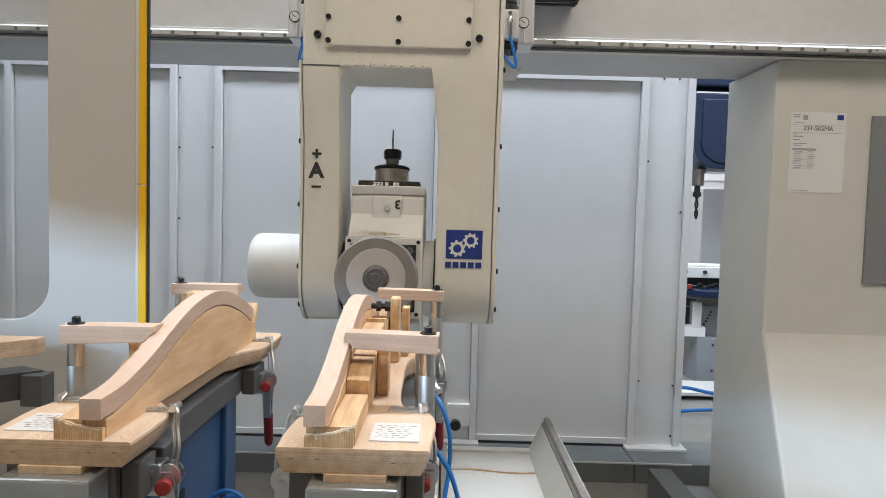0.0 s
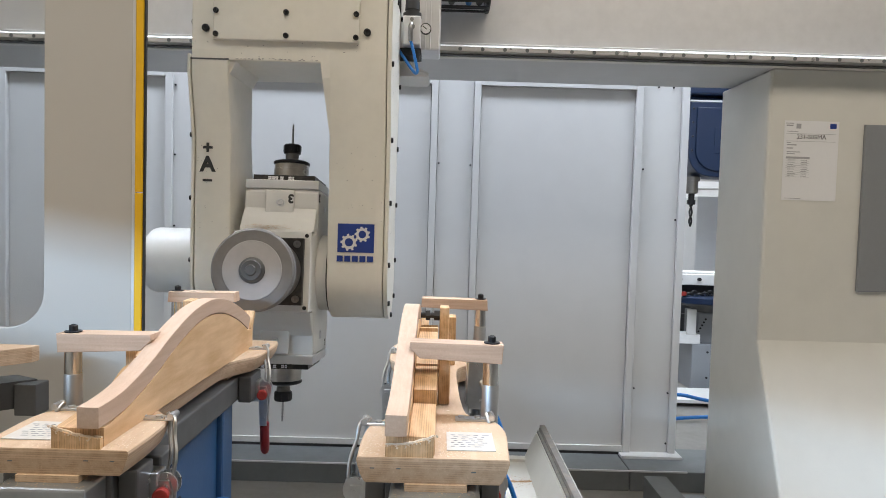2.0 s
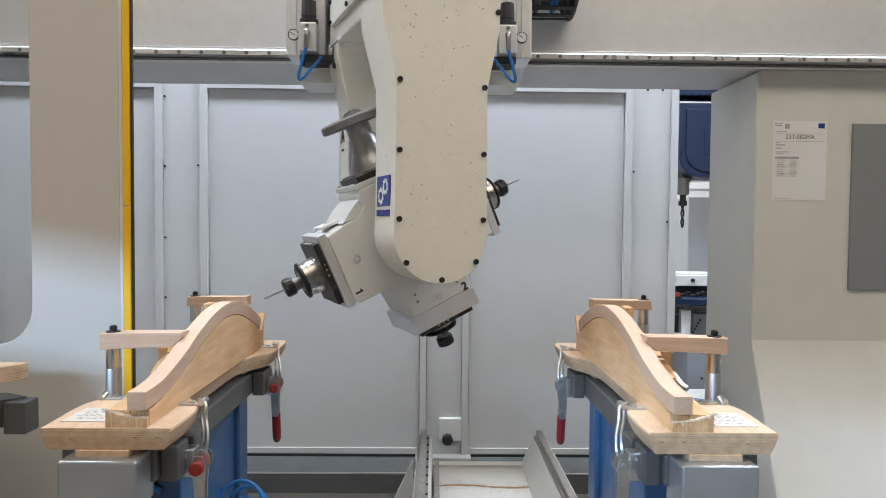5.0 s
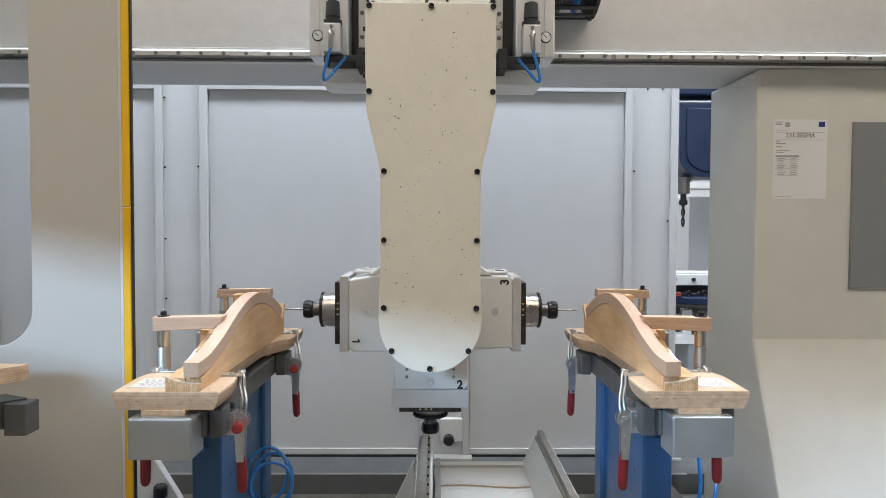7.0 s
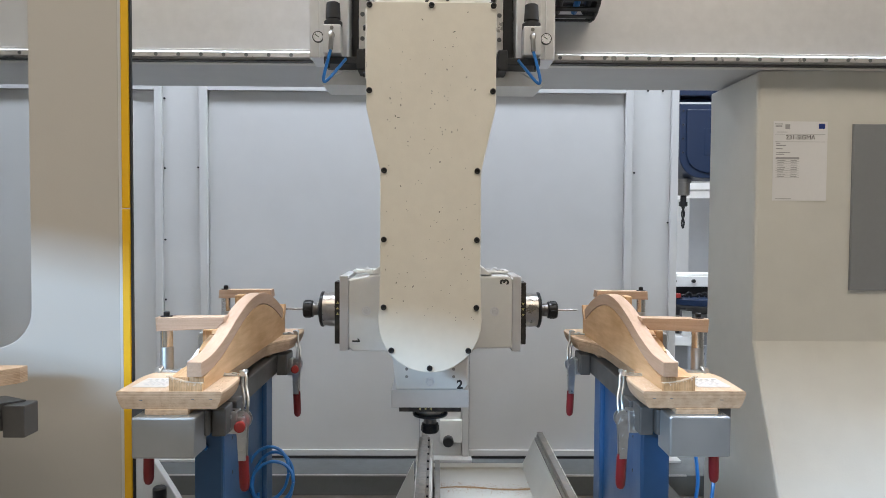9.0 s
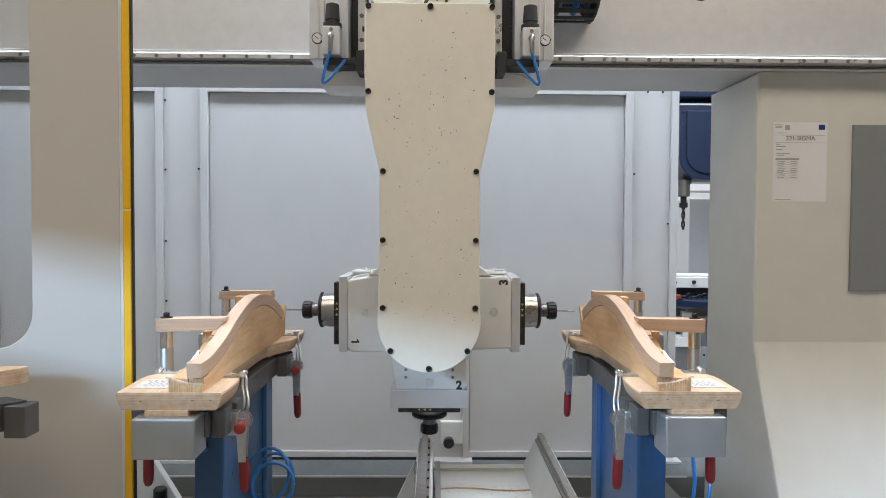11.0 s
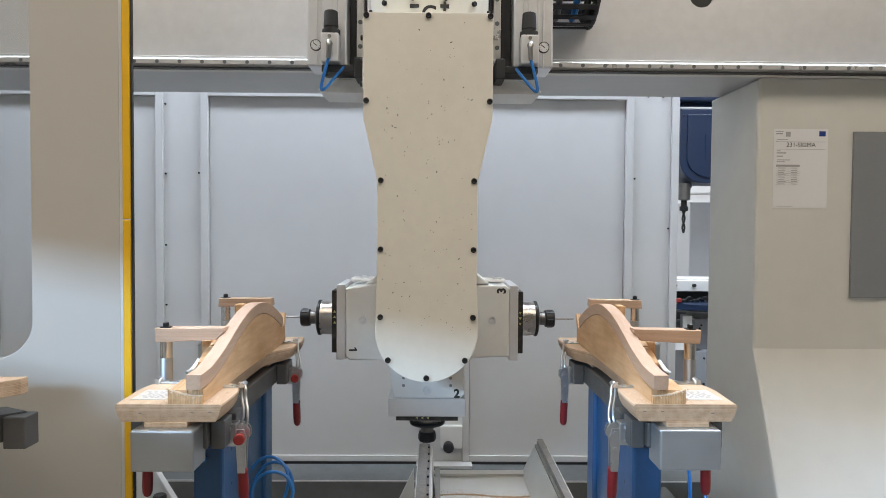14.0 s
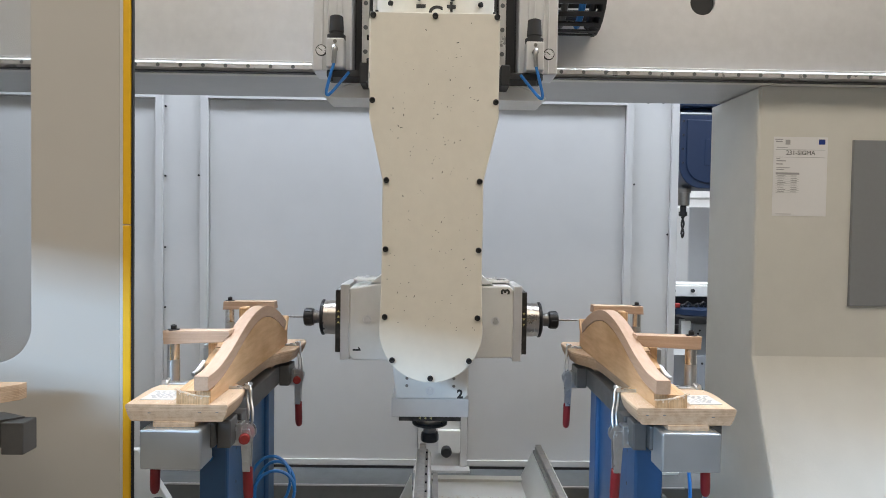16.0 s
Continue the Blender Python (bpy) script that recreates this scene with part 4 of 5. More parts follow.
    for y in (0.098, 0.632):
        toggle(t, s, -0.003 if y < 0.4 else 0.000, y, -1)
        toggle(t, s, 0.187 if y < 0.4 else 0.200, y + (0.035 if y < 0.4 else 0.0), 1)
    swing_clamp(t, s, 0.212, 1.040, 0.058, 0.205, True)
    swing_clamp(t, s, 0.650, 1.064, 0.062, 0.213, False)
    # blue pedestal
    part("pedestal_post", bx(0.052, 0.116, 0.17, 0.235, 0.03, 0.868, 0.006), BLUE, t)
    part("pedestal_post", bx(0.052, 0.116, 0.53, 0.60, 0.03, 0.868, 0.006), BLUE, t)
    bm = BM()
    add_prism(bm, [(0.235, 0.12), (0.53, 0.12), (0.53, 0.868), (0.235, 0.868)], "x", s * 0.064, s * 0.072)
    part("web_plate", bm, BLUE, t, "blue steel web plate")
    part("hole_plug", add_cyl(BM(), (s * 0.0635, 0.33, 0.74), (s * 0.066, 0.33, 0.74), 0.013, 18), BLACK, t)
    for z in (0.70, 0.78, 0.82):
        part("hole_plug", add_cyl(BM(), (s * 0.0635, 0.27, z), (s * 0.066, 0.27, z), 0.004, 10), BLACK, t)
    part("foot_plate", bx(0.072, 0.20, 0.12, 0.64, 0.0, 0.03, 0.003), BLUE, t)
    # hoses
    if s < 0:
        bm = BM()
        for k, (r, dz, dy) in enumerate(((0.058, 0.0, 0.0), (0.066, -0.03, 0.02), (0.045, -0.016, -0.02))):
            c = (0.072 - 0.008 * k, 0.42 + dy, 0.640 + dz)
            add_tube(bm, [(s * (c[0] - 0.105 * (0.5 + 0.5 * math.cos(a))), c[1] + r * 0.4 * math.sin(a), c[2] + r * 1.05 * math.sin(a)) for a in [2 * math.pi * q / 12 for q in range(13)]], 0.0042, 8, 4)
        add_tube(bm, [(s * 0.045, 0.42, 0.59), (s * 0.045, 0.40, 0.45), (s * 0.045, 0.40, 0.25), (s * 0.05, 0.38, 0.05)], 0.0042, 8, 5)
        part("hose_coil", bm, HOSE, t, "coiled blue air hose")
        bm = BM()
        add_tube(bm, [(s * 0.17, 0.15, 0.85), (s * 0.13, 0.16, 0.82), (s * 0.085, 0.165, 0.79)], 0.006, 8, 5)
        part("air_hose", bm, HOSE, t, "blue air hose under the tube")
    else:
        bm = BM()
        add_tube(bm, [(s * 0.192, 0.40, 0.932), (s * 0.214, 0.37, 0.905), (s * 0.230, 0.35, 0.86), (s * 0.230, 0.33, 0.80), (s * 0.222, 0.30, 0.75), (s * 0.215, 0.26, 0.68), (s * 0.20, 0.24, 0.60), (s * 0.19, 0.24, 0.30)], 0.0042, 8, 6)
        add_tube(bm, [(s * 0.205, 0.30, 0.85), (s * 0.234, 0.28, 0.81), (s * 0.250, 0.26, 0.75), (s * 0.243, 0.24, 0.68), (s * 0.225, 0.22, 0.60), (s * 0.20, 0.22, 0.35)], 0.0042, 8, 6)
        part("air_hose", bm, HOSE, t, "blue air hose hanging down")
    bm = BM()
    add_tube(bm, [(s * 0.19, 0.42, 0.955), (s * 0.20, 0.40, 0.935), (s * 0.209, 0.386, 0.928)], 0.007, 10, 3)
    add_box(bm, s * 0.16, s * 0.195, 0.42, 0.47, 0.90, 1.00, 0.003)
    part("hose_fitting", bm, ZINCPART, t)
    return t


def workpiece(s, label):
    bm = BM()
    strip(bm, ARCH, SOLE, s * 0.0365, s * 0.0650, 0.001)
    return tagged(part("curved_workpiece", bm, BEECH), label, "wooden workpiece", "curved workpieces")


tables = {}
works = {}
for s, key in ((-1, "a"), (1, "b")):
    tables[key] = table(s, "plywood clamping fixture on a grey tube and blue steel pedestal", "clamping tables")
    works[key] = workpiece(s, "pale beech curved rail clamped on the plywood fixture")


def idle_table():
    """The end of a third fixture beside the door."""
    t = thing("idle_table", "plywood board end on a grey steel tube before the door", "clamping table", "clamping tables", m=pose(-0.803, 1.28, 0))
    bm = BM()
    add_prism(bm, [(-0.002, 0.0), (-0.25, -0.29), (-0.55, -0.29), (-0.55, 0.02), (0.0, 0.02)], "z", 0.962, 0.993, 0.001)
    part("fixture_board", bm, PLY, t, "thick plywood board")
    part("base_tube", add_prism(BM(), [(-0.01, 0.03), (-0.30, -0.25), (-0.36, -0.19), (-0.07, 0.06)], "z", 0.868, 0.922), TUBE, t)
    part("clamp_block", add_box(BM(), -0.035, 0.008, -0.005, 0.04, 0.856, 0.9185, 0.002), TUBE, t)
    part("packer", add_box(BM(), -0.22, -0.10, -0.1, 0.0, 0.922, 0.962), PLY, t)
    part("pedestal", add_box(BM(), -0.42, -0.36, -0.2, -0.14, 0, 0.95, 0.006), BLUE, t)
    part("tie_bar", add_box(BM(), -0.40, -0.2, -0.2, -0.17, 0.87, 0.915), TUBE, t)
    return t


idle_table()


# ---- the spindle head ----
def gear(bm, cx, cz, r, y0, y1, teeth=9):
    pts = []
    for k in range(teeth):
        for f, q in ((0.0, 0.80), (0.18, 0.80), (0.28, 1.0), (0.62, 1.0), (0.72, 0.80)):
            a = 2 * math.pi * (k + f) / teeth
            pts.append((a, r * q))
    n = len(pts)
    out = [[bm.verts.new((cx + q * math.cos(a), y, cz + q * math.sin(a))) for y in (y0, y1)] for a, q in pts]
    inn = [[bm.verts.new((cx + r * 0.48 * math.cos(a), y, cz + r * 0.48 * math.sin(a))) for y in (y0, y1)] for a, q in pts]
    for i in range(n):
        j = (i + 1) % n
        bm.faces.new((out[i][0], out[j][0], inn[j][0], inn[i][0]))
        bm.faces.new((out[i][0], out[i][1], out[j][1], out[j][0]))
    return bm


def side_outline(grow=0.0, top=0.822):
    pts = [(-0.163 - grow, top), (0.163 + grow, top), (0.163 + grow, 0.545), (0.127 + grow, 0.385), (0.127 + grow, 0.12)]
    r = 0.131 + grow
    a0 = 0.12
    arc = [(r * math.cos(a), r * math.sin(a)) for a in [a0 - (math.pi + 2 * a0) * k / 28 for k in range(29)]]
    pts += arc
    pts += [(-0.127 - grow, 0.12), (-0.127 - grow, 0.385), (-0.163 - grow, 0.545)]
    return pts


def fork_head():
    f = thing("fork_head", "cream painted two-armed fork head of a milling machine", "machine head")
    low = [p for p in side_outline(0.0, 0.612)]
    part("fork_arm", add_prism(BM(), low, "x", 0.105, 0.262, 0.005), CREAM, f)
    # the outer arm is flat behind, its lower end round
    slim = [(min(v, 0.074) if z > 0.13 else v, z) for v, z in low]
    part("fork_arm", add_prism(BM(), slim, "x", -0.268, -0.168, 0.006), CREAM, f)
    part("bridge", add_box(BM(), -0.2675, 0.2615, -0.1624, 0.115, 0.584, 0.815, 0.004), CREAM, f)
    bm = BM()
    q = [bm.verts.new(c) for c in ((0.082, -0.1622, 0.589), (0.20, -0.1622, 0.589), (0.20, 0.115, 0.589), (0.082, 0.115, 0.589), (0.0875, -0.1622, 0.545), (0.20, -0.1622, 0.545), (0.20, 0.115, 0.545), (0.0875, 0.115, 0.545), (0.1055, -0.1290, 0.395), (0.20, -0.1290, 0.395), (0.20, 0.1262, 0.395), (0.1055, 0.1262, 0.395))]
    for a in (0, 4):
        for k in range(4):
            bm.faces.new((q[a + k], q[a + (k + 1) % 4], q[a + 4 + (k + 1) % 4], q[a + 4 + k]))
    bm.faces.new(q[:4])
    bm.faces.new(q[8:])
    part("inner_gusset", bm, CREAM, f)
    part("inner_gusset", add_prism(BM(), [(-0.176, 0.589), (-0.176, 0.545), (-0.1665, 0.552), (-0.146, 0.589)], "y", -0.150, 0.074, 0.004), CREAM, f)
    cover = part("side_cover", add_prism(BM(), side_outline(0.002, 0.812), "x", 0.264, 0.276, 0.002), CREAM, f, "cream side cover with chips and cap screws")
    back = part("side_cover", add_prism(BM(), side_outline(0.001, 0.60), "x", -0.278, -0.270, 0.002), CREAM, f)
    for v, z in ((-0.157, 0.803), (0.0, 0.803), (0.157, 0.803), (-0.157, 0.588), (0.157, 0.588), (-0.119, 0.386), (0.119, 0.386), (-0.119, 0.210), (0.119, 0.210), (-0.119, 0.036), (0.119, 0.036), (-0.099, -0.075), (0.099, -0.075), (0.0, -0.121)):
        screw(cover, (0.276, v, z), (0, 0, 90))
        if z < 0.58:
            screw(back, (-0.278, v, z), (0, 0, -90))
    # chips in the paint of the cover
    rnd = random.Random(21)
    bm = BM()
    for k in range(150):
        v, z = rnd.uniform(-0.115, 0.115), rnd.uniform(0.0, 0.80)
        q = rnd.choice((0.0005, 0.0006, 0.0007, 0.0008, 0.0010, 0.0015))
        a, l = rnd.random() * 6.28, rnd.uniform(1.0, 2.6)
        vs = [bm.verts.new((0.2763, v + q * l * math.cos(w) * math.cos(a) - q * math.sin(w) * math.sin(a), z + q * l * math.cos(w) * math.sin(a) + q * math.sin(w) * math.cos(a))) for w in (0, 1.2, 2.4, 3.6, 4.9)]
        bm.faces.new(vs)
    tagged(part("paint_chips", bm, TUBE, cover), kind="stuff")
    plate = part("front_plate", add_box(BM(), -0.206, 0.188, -0.177, -0.163, 0.637, 0.825, 0.003), CREAM, f)
    for u in (-0.197, -0.009, 0.179):
        for z in (0.650, 0.712, 0.774):
            screw(plate, (u, -0.177, z))
    for u in (-0.228, 0.208):
        screw(f, (u, -0.163, 0.668), me=SCREWBIG)
    part("seam", add_box(BM(), -0.269, -0.166, -0.1645, -0.163, 0.5845, 0.5885), TUBE, f)
    rnd = random.Random(33)
    bm = BM()
    for k in range(70):
        if k < 40:
            c, ax = Vector((rnd.uniform(-0.15, 0.09), -0.1628, 0.5885 + 0.004 * rnd.random() ** 2)), 1.0
        else:
            c, ax = Vector((rnd.uniform(-0.26, 0.25), -0.1628, rnd.uniform(0.59, 0.635))), 0.3
        q = rnd.uniform(0.0004, 0.0014)
        bm.faces.new([bm.verts.new(c + Vector((q * (1 + 2 * ax) * math.cos(w), 0, q * 0.7 * math.sin(w)))) for w in (0, 1.3, 2.3, 3.7, 5.0)])
    for k in range(45):
        u, z = rnd.choice((rnd.uniform(-0.262, -0.172), rnd.uniform(0.112, 0.255))), rnd.uniform(0.10, 0.37)
        q = rnd.uniform(0.0004, 0.0010)
        bm.faces.new([bm.verts.new(Vector((u + 1.3 * q * math.cos(w), -0.1274, z + q * math.sin(w)))) for w in (0, 1.3, 2.3, 3.7, 5.0)])
    tagged(part("paint_chips", bm, TUBE, f), kind="stuff")
    # drive housing on the outer side
    bm = BM()
    add_lathe(bm, (-0.276, 0, 0.025), (-1, 0, 0), [(0, 0.097), (0.140, 0.097), (0.152, 0.093), (0.160, 0.084), (0.163, 0.07)], 48)
    part("drive_housing", bm, WHITE, f, "round pale drive housing")
    bm = BM()
    add_cyl(bm, (0.0705, 0, 0), (0.1005, 0, 0), 0.112, 48)
    part("swivel_ring", bm, WHITE, f)
    part("ring_gap", add_cyl(BM(), (0.1005, 0, 0), (0.106, 0, 0), 0.119, 48), RUBBER, f)
    bm = BM()
    add_cyl(bm, (-0.169, 0, 0), (-0.1405, 0, 0), 0.104, 48)
    part("swivel_ring", bm, RUBBER, f)
    # sign A with plus and minus, and the emblem
    up = (90, 0, 0)
    lettering("axis_letter", "A", 0.058, INK, pose(-0.232, -0.1283, 0.303, *up), f, 0.0006, 0.0022)
    bm = BM()
    add_box(bm, -0.245, -0.219, -0.1290, -0.1270, 0.3475, 0.3545)
    add_box(bm, -0.2355, -0.2285, -0.1292, -0.1270, 0.338, 0.364)
    part("plus_mark", bm, INK, f)
    part("minus_mark", add_box(BM(), -0.245, -0.219, -0.1290, -0.1270, 0.2565, 0.263), INK, f)
    e = part("emblem", add_box(BM(), 0.134, 0.236, -0.1306, -0.1272, 0.070, 0.150), LOGOBLUE, f, "blue emblem with two white gears")
    bm = BM()
    gear(bm, 0.166, 0.098, 0.024, -0.1314, -0.1306)
    gear(bm, 0.203, 0.121, 0.022, -0.1314, -0.1306)
    part("emblem_gears", bm, PAPER, e)
    for k in range(5):
        x = 0.133 + 0.0212 * k
        part("name_bar", add_box(BM(), x, x + 0.0165, -0.1320, -0.1268, 0.044, 0.0605), LOGOBLUE, f)
    return f


def spindle_unit(block, s, tool, disc=False):
    """A spindle on the block along direction s (in the y-z plane)."""
    u0 = -0.035
    s = Vector(s)
    lat = Vector((1, 0, 0)).cross(s)

    off = 0.008 if abs(s.z) > 0.5 else 0.0

    def at(h):
        return Vector((u0, off, 0)) + s * h

    def slab(h0, h1, hu, hl, b=0.002):
        bm = BM()
        add_box(bm, -hu, hu, -hl, hl, h0, h1, b)
        m = Matrix((Vector((1, 0, 0)), lat * -1, s)).transposed().to_4x4()
        bmesh.ops.transform(bm, matrix=Matrix.Translation((u0, off, 0)) @ m, verts=bm.verts)
        return bm
    down = s.y > 0.5
    thick, end, wide = (0.228, 0.281, 0.112) if down else (0.237, 0.262, 0.109)
    if disc:
        thick, end = 0.176, 0.190
    part("end_plate", slab(thick, end, 0.105, wide), ALU if not disc else WHITE, block)
    fl = part("flange", slab(end, end + 0.0165, 0.089, 0.0905, 0.0015), FLANGE, block, "dark oiled flange with printed marks")
    base = end + 0.0165
    tip = 0.3555
    if not disc:
        bm = BM()
        n = 0.332 - base
        if down:
            add_lathe(bm, at(base), s, [(0, 0.050), (n * 0.35, 0.050), (n * 0.7, 0.044), (n, 0.043), (n + 0.002, 0.024)], 48)
        else:
            add_lathe(bm, at(base), s, [(0, 0.0530), (0.004, 0.0530), (0.005, 0.0515), (n * 0.55, 0.0515), (n * 0.56, 0.0502), (n - 0.008, 0.0502), (n - 0.006, 0.046), (n, 0.044), (n + 0.003, 0.021)], 48)
        part("spindle_nose", bm, NOSE, block, "machined steel spindle nose")
        bm = BM()
        add_lathe(bm, at(0.322), s, [(0, 0.0500), (0.001, 0.0528), (0.002, 0.0538), (0.007, 0.0538), (0.009, 0.052), (0.011, 0.046), (0.012, 0.044)], 48)
        part("nose_ring", bm, BLACK, block, "black clamping ring")
        # printed arrows and the rating strip on the flange
        for k in range(3):
            bm = BM()
            c = at(end + 0.0078) + Vector((0.0896, 0, 0)) + lat * (0.016 * (k - 0.2) * (1 if s.z > 0 else -1))
            bm.faces.new([bm.verts.new(c + s * (0.005 * math.cos(w)) + lat * (0.005 * math.sin(w))) for w in (0.5, 2.6, 4.7)])
            part("arrow_mark", bm, YELLOWMARK, fl)
        if abs(s.z) > 0.5:
            m0 = at(end + 0.0083) + Vector((0, -0.0906, 0))
            bm = BM()
            for k in range(6):
                x = m0.x - 0.046 + 0.0115 * k + (0.012 if k > 3 else 0.0)
                for q in (-0.0055, -0.0005):
                    add_box(bm, x, x + 0.0095 - 0.004 * (k % 3 == 2), m0.y - 0.0004, m0.y + 0.0004, m0.z + q, m0.z + q + 0.0042)
            part("print_bars", bm, PAPER, fl, "white printed bars on the flange")
        bm = BM()
        add_lathe(bm, at(tip), s, [(0, 0.020), (0.001, 0.0245), (0.003, 0.0258), (0.026, 0.0258), (0.029, 0.0235), (0.030, 0.012)], 32)
        for k in range(8):
            a = 2 * math.pi * k / 8
            e1 = Vector((1, 0, 0)) * math.cos(a) + lat * math.sin(a)
            add_cyl(bm, at(tip + 0.008) + e1 * 0.0252, at(tip + 0.025) + e1 * 0.0252, 0.0022, 6)
        part("collet_nut", bm, BLACK, block)
        bm = BM()
        add_lathe(bm, at(0.331), s, [(0, 0.0195), (0.006, 0.0195), (0.007, 0.0185), (0.012, 0.0185), (0.013, 0.0197), (tip + 0.001 - 0.331, 0.0197)], 28)
        part("tool_holder", bm, HOLDER, block, "dark grey tool holder")
        if tool:
            bm = BM()
            add_lathe(bm, at(0.380), s, [(0, 0.0030), (0.040, 0.0030), (0.041, 0.0024), (0.064, 0.0024), (0.068, 0.0004)], 10)
            for k in range(2):
                add_tube(bm, [at(0.400 + 0.003 * q) + Vector((1, 0, 0)) * (0.0022 * math.cos(q * 0.9 + k * math.pi)) + lat * (0.0022 * math.sin(q * 0.9 + k * math.pi)) for q in range(14)], 0.0013, 5, 1)
            part("drill_bit", bm, STEEL, block, "small twist drill")
    else:
        for a in (-0.094, 0.0, 0.094):
            for b in (-0.098, 0.098):
                bm = BM()
                add_lathe(bm, at(0.190) + Vector((1, 0, 0)) * a + lat * b, s, [(0, 0.0055), (0.0015, 0.0055), (0.002, 0.004)], 12)
                part("plate_plug", bm, BLACK, block)
        for a in (-0.072, 0.072):
            for b in (-0.074, 0.074):
                bm = BM()
                p = at(0.2065) + Vector((1, 0, 0)) * a + lat * b
                add_lathe(bm, p, s, [(0, 0.010), (0.004, 0.010), (0.004, 0.006), (0.001, 0.005)], 14)
                part("flange_screw", bm, STEEL, block)
        bm = BM()
        add_lathe(bm, at(0.2055), s, [(0, 0.084), (0.008, 0.084), (0.010, 0.072), (0.035, 0.062), (0.06, 0.046), (0.10, 0.042), (0.10, 0.036), (0.144, 0.036)], 40)
        part("spindle_nose", bm, STEEL, block)
        bm = BM()
        add_lathe(bm, at(0.344), s, [(0, 0.098), (0.003, 0.103), (0.020, 0.103), (0.025, 0.098), (0.0265, 0.068)], 64)
        part("disc_rim", bm, DISCRIM, block)
        bm = BM()
        add_lathe(bm, at(0.3685), s, [(0, 0.0745), (0.0035, 0.072), (0.004, 0.040)], 64)
        part("disc_face", bm, DISC, block, "spinning grey sanding disc")
        bm = BM()
        add_lathe(bm, at(0.371), s, [(0, 0.033), (0.006, 0.031), (0.008, 0.026), (0.012, 0.024), (0.012, 0.014), (0.016, 0.012), (0.016, 0.006)], 32)
        part("disc_hub", bm, TUBE, block, "dark clamping hub of the disc")


def spindle_block(f):
    u0, u1 = -0.140, 0.070
    h, w, c = 0.237, 0.110, 0.018
    pts = []
    for q in range(4):
        a = math.pi / 2 * q
        ca, sa = math.cos(a), math.sin(a)
        h = (0.228, 0.237, 0.176, 0.237)[q]
        for y, z in ((h, -w + 0.012), (h, w - 0.012), (h - 0.012, w), (w + c, w), (w, w + c)):
            pts.append((y * ca - z * sa + (0.008 if q % 2 else 0.0), y * sa + z * ca))
    b = part("spindle_block", add_prism(BM(), pts, "x", u0, u1, 0.005), WHITE, f, "white cast block carrying four spindles")
    spindle_unit(b, (0, 0, 1), True)
    spindle_unit(b, (0, -1, 0), False, True)
    spindle_unit(b, (0, 0, -1), True)
    spindle_unit(b, (0, 1, 0), False)
    for txt, s, in (("3", (0, 0, 1)), ("1", (0, 0, -1)), ("2", (0, 1, 0))):
        s = Vector(s)
        upv = -s
        nrm = Vector((1, 0, 0))
        right = upv.cross(nrm)
        m = Matrix((right, upv, nrm)).transposed().to_4x4()
        p = Vector((u1 + 0.0004, 0, 0)) + s * 0.214 + right * 0.086
        if txt == "1":
            bm = BM()
            add_prism(bm, [(-0.0005, -0.0115), (0.0045, -0.0115), (0.0045, 0.0115), (0.001, 0.0115), (-0.006, 0.0065), (-0.006, 0.0030), (-0.0005, 0.0055)], "z", -0.0005, 0.0005)
            part("spindle_number", bm, INK, b).matrix_local = Matrix.Translation(p) @ m
        else:
            lettering("spindle_number", txt, 0.034, INK, Matrix.Translation(p) @ m, b, 0.0005, 0.0014)
        p = Vector((u1, 0, 0)) + s * (0.185 if s.z else 0.205)
        bm = BM()
        add_lathe(bm, p, nrm, [(0, 0.0135), (0.0015, 0.0135), (0.0015, 0.0105), (0.0003, 0.0100), (0.0003, 0.0065), (0.002, 0.0060)], 24)
        part("grease_point", bm, ALU, b)
    for v in (0.168, 0.190):
        for w in (-0.068, 0.068):
            screw(b, (u1, v, w), (0, 0, 90), STUD, "stud")
    nrm, upv = Vector((0, -1, 0)), Vector((0, 0, -1))
    m = Matrix((upv.cross(nrm), upv, nrm)).transposed().to_4x4()
    lettering("spindle_number", "3", 0.034, INK, Matrix.Translation((-0.006, -0.1148, 0.208)) @ m, b, 0.0005, 0.0014)
    # raised rib with flared root on the faces beside the disc
    for sz in (-1, 1):
        bm = BM()
        add_prism(bm, [(-0.079, sz * 0.232), (0.003, sz * 0.232), (0.003, sz * 0.160), (-0.006, sz * 0.130), (-0.070, sz * 0.130), (-0.079, sz * 0.160)], "y", -0.1145, -0.105, 0.0035)
        part("rib", bm, WHITE, b)
        bm = BM()
        add_prism(bm, [(-0.105, sz * 0.180), (-0.128, sz * 0.150), (-0.150, sz * 0.112), (-0.105, sz * 0.112)], "x", -0.1385, 0.0685, 0.003)
        part("root_flare", bm, WHITE, b)
    rnd = random.Random(8)
    bm = BM()
    for k in range(420):
        u = rnd.gauss(-0.055, 0.035)
        if not -0.135 < u < 0.06:
            continue
        c = Vector((u, -0.150 + 0.012 * rnd.random(), 0.118 + 0.012 * rnd.random() ** 2))
        q, a = rnd.uniform(0.0008, 0.0028), 6.28 * rnd.random()
        bm.faces.new([bm.verts.new(c + Vector((q * math.cos(a + w), 0.6 * q * math.sin(a + w) - 0.001, 0.5 * q * math.sin(a + w + 1)))) for w in (0, 1.9, 3.5, 5)])
    tagged(part("ledge_dust", bm, SAWDUST, b), kind="stuff")
    for z in (0.195, 0.148, -0.148, -0.195):
        bm = BM()
        add_lathe(bm, (-0.035, -0.1142, z), (0, -1, 0), [(0, 0.012), (0.003, 0.012), (0.003, 0.009), (0.001, 0.007), (0.006, 0.006)], 20)
        part("grease_point", bm, BRASS if abs(z) < 0.17 else ALU, b)
    return b


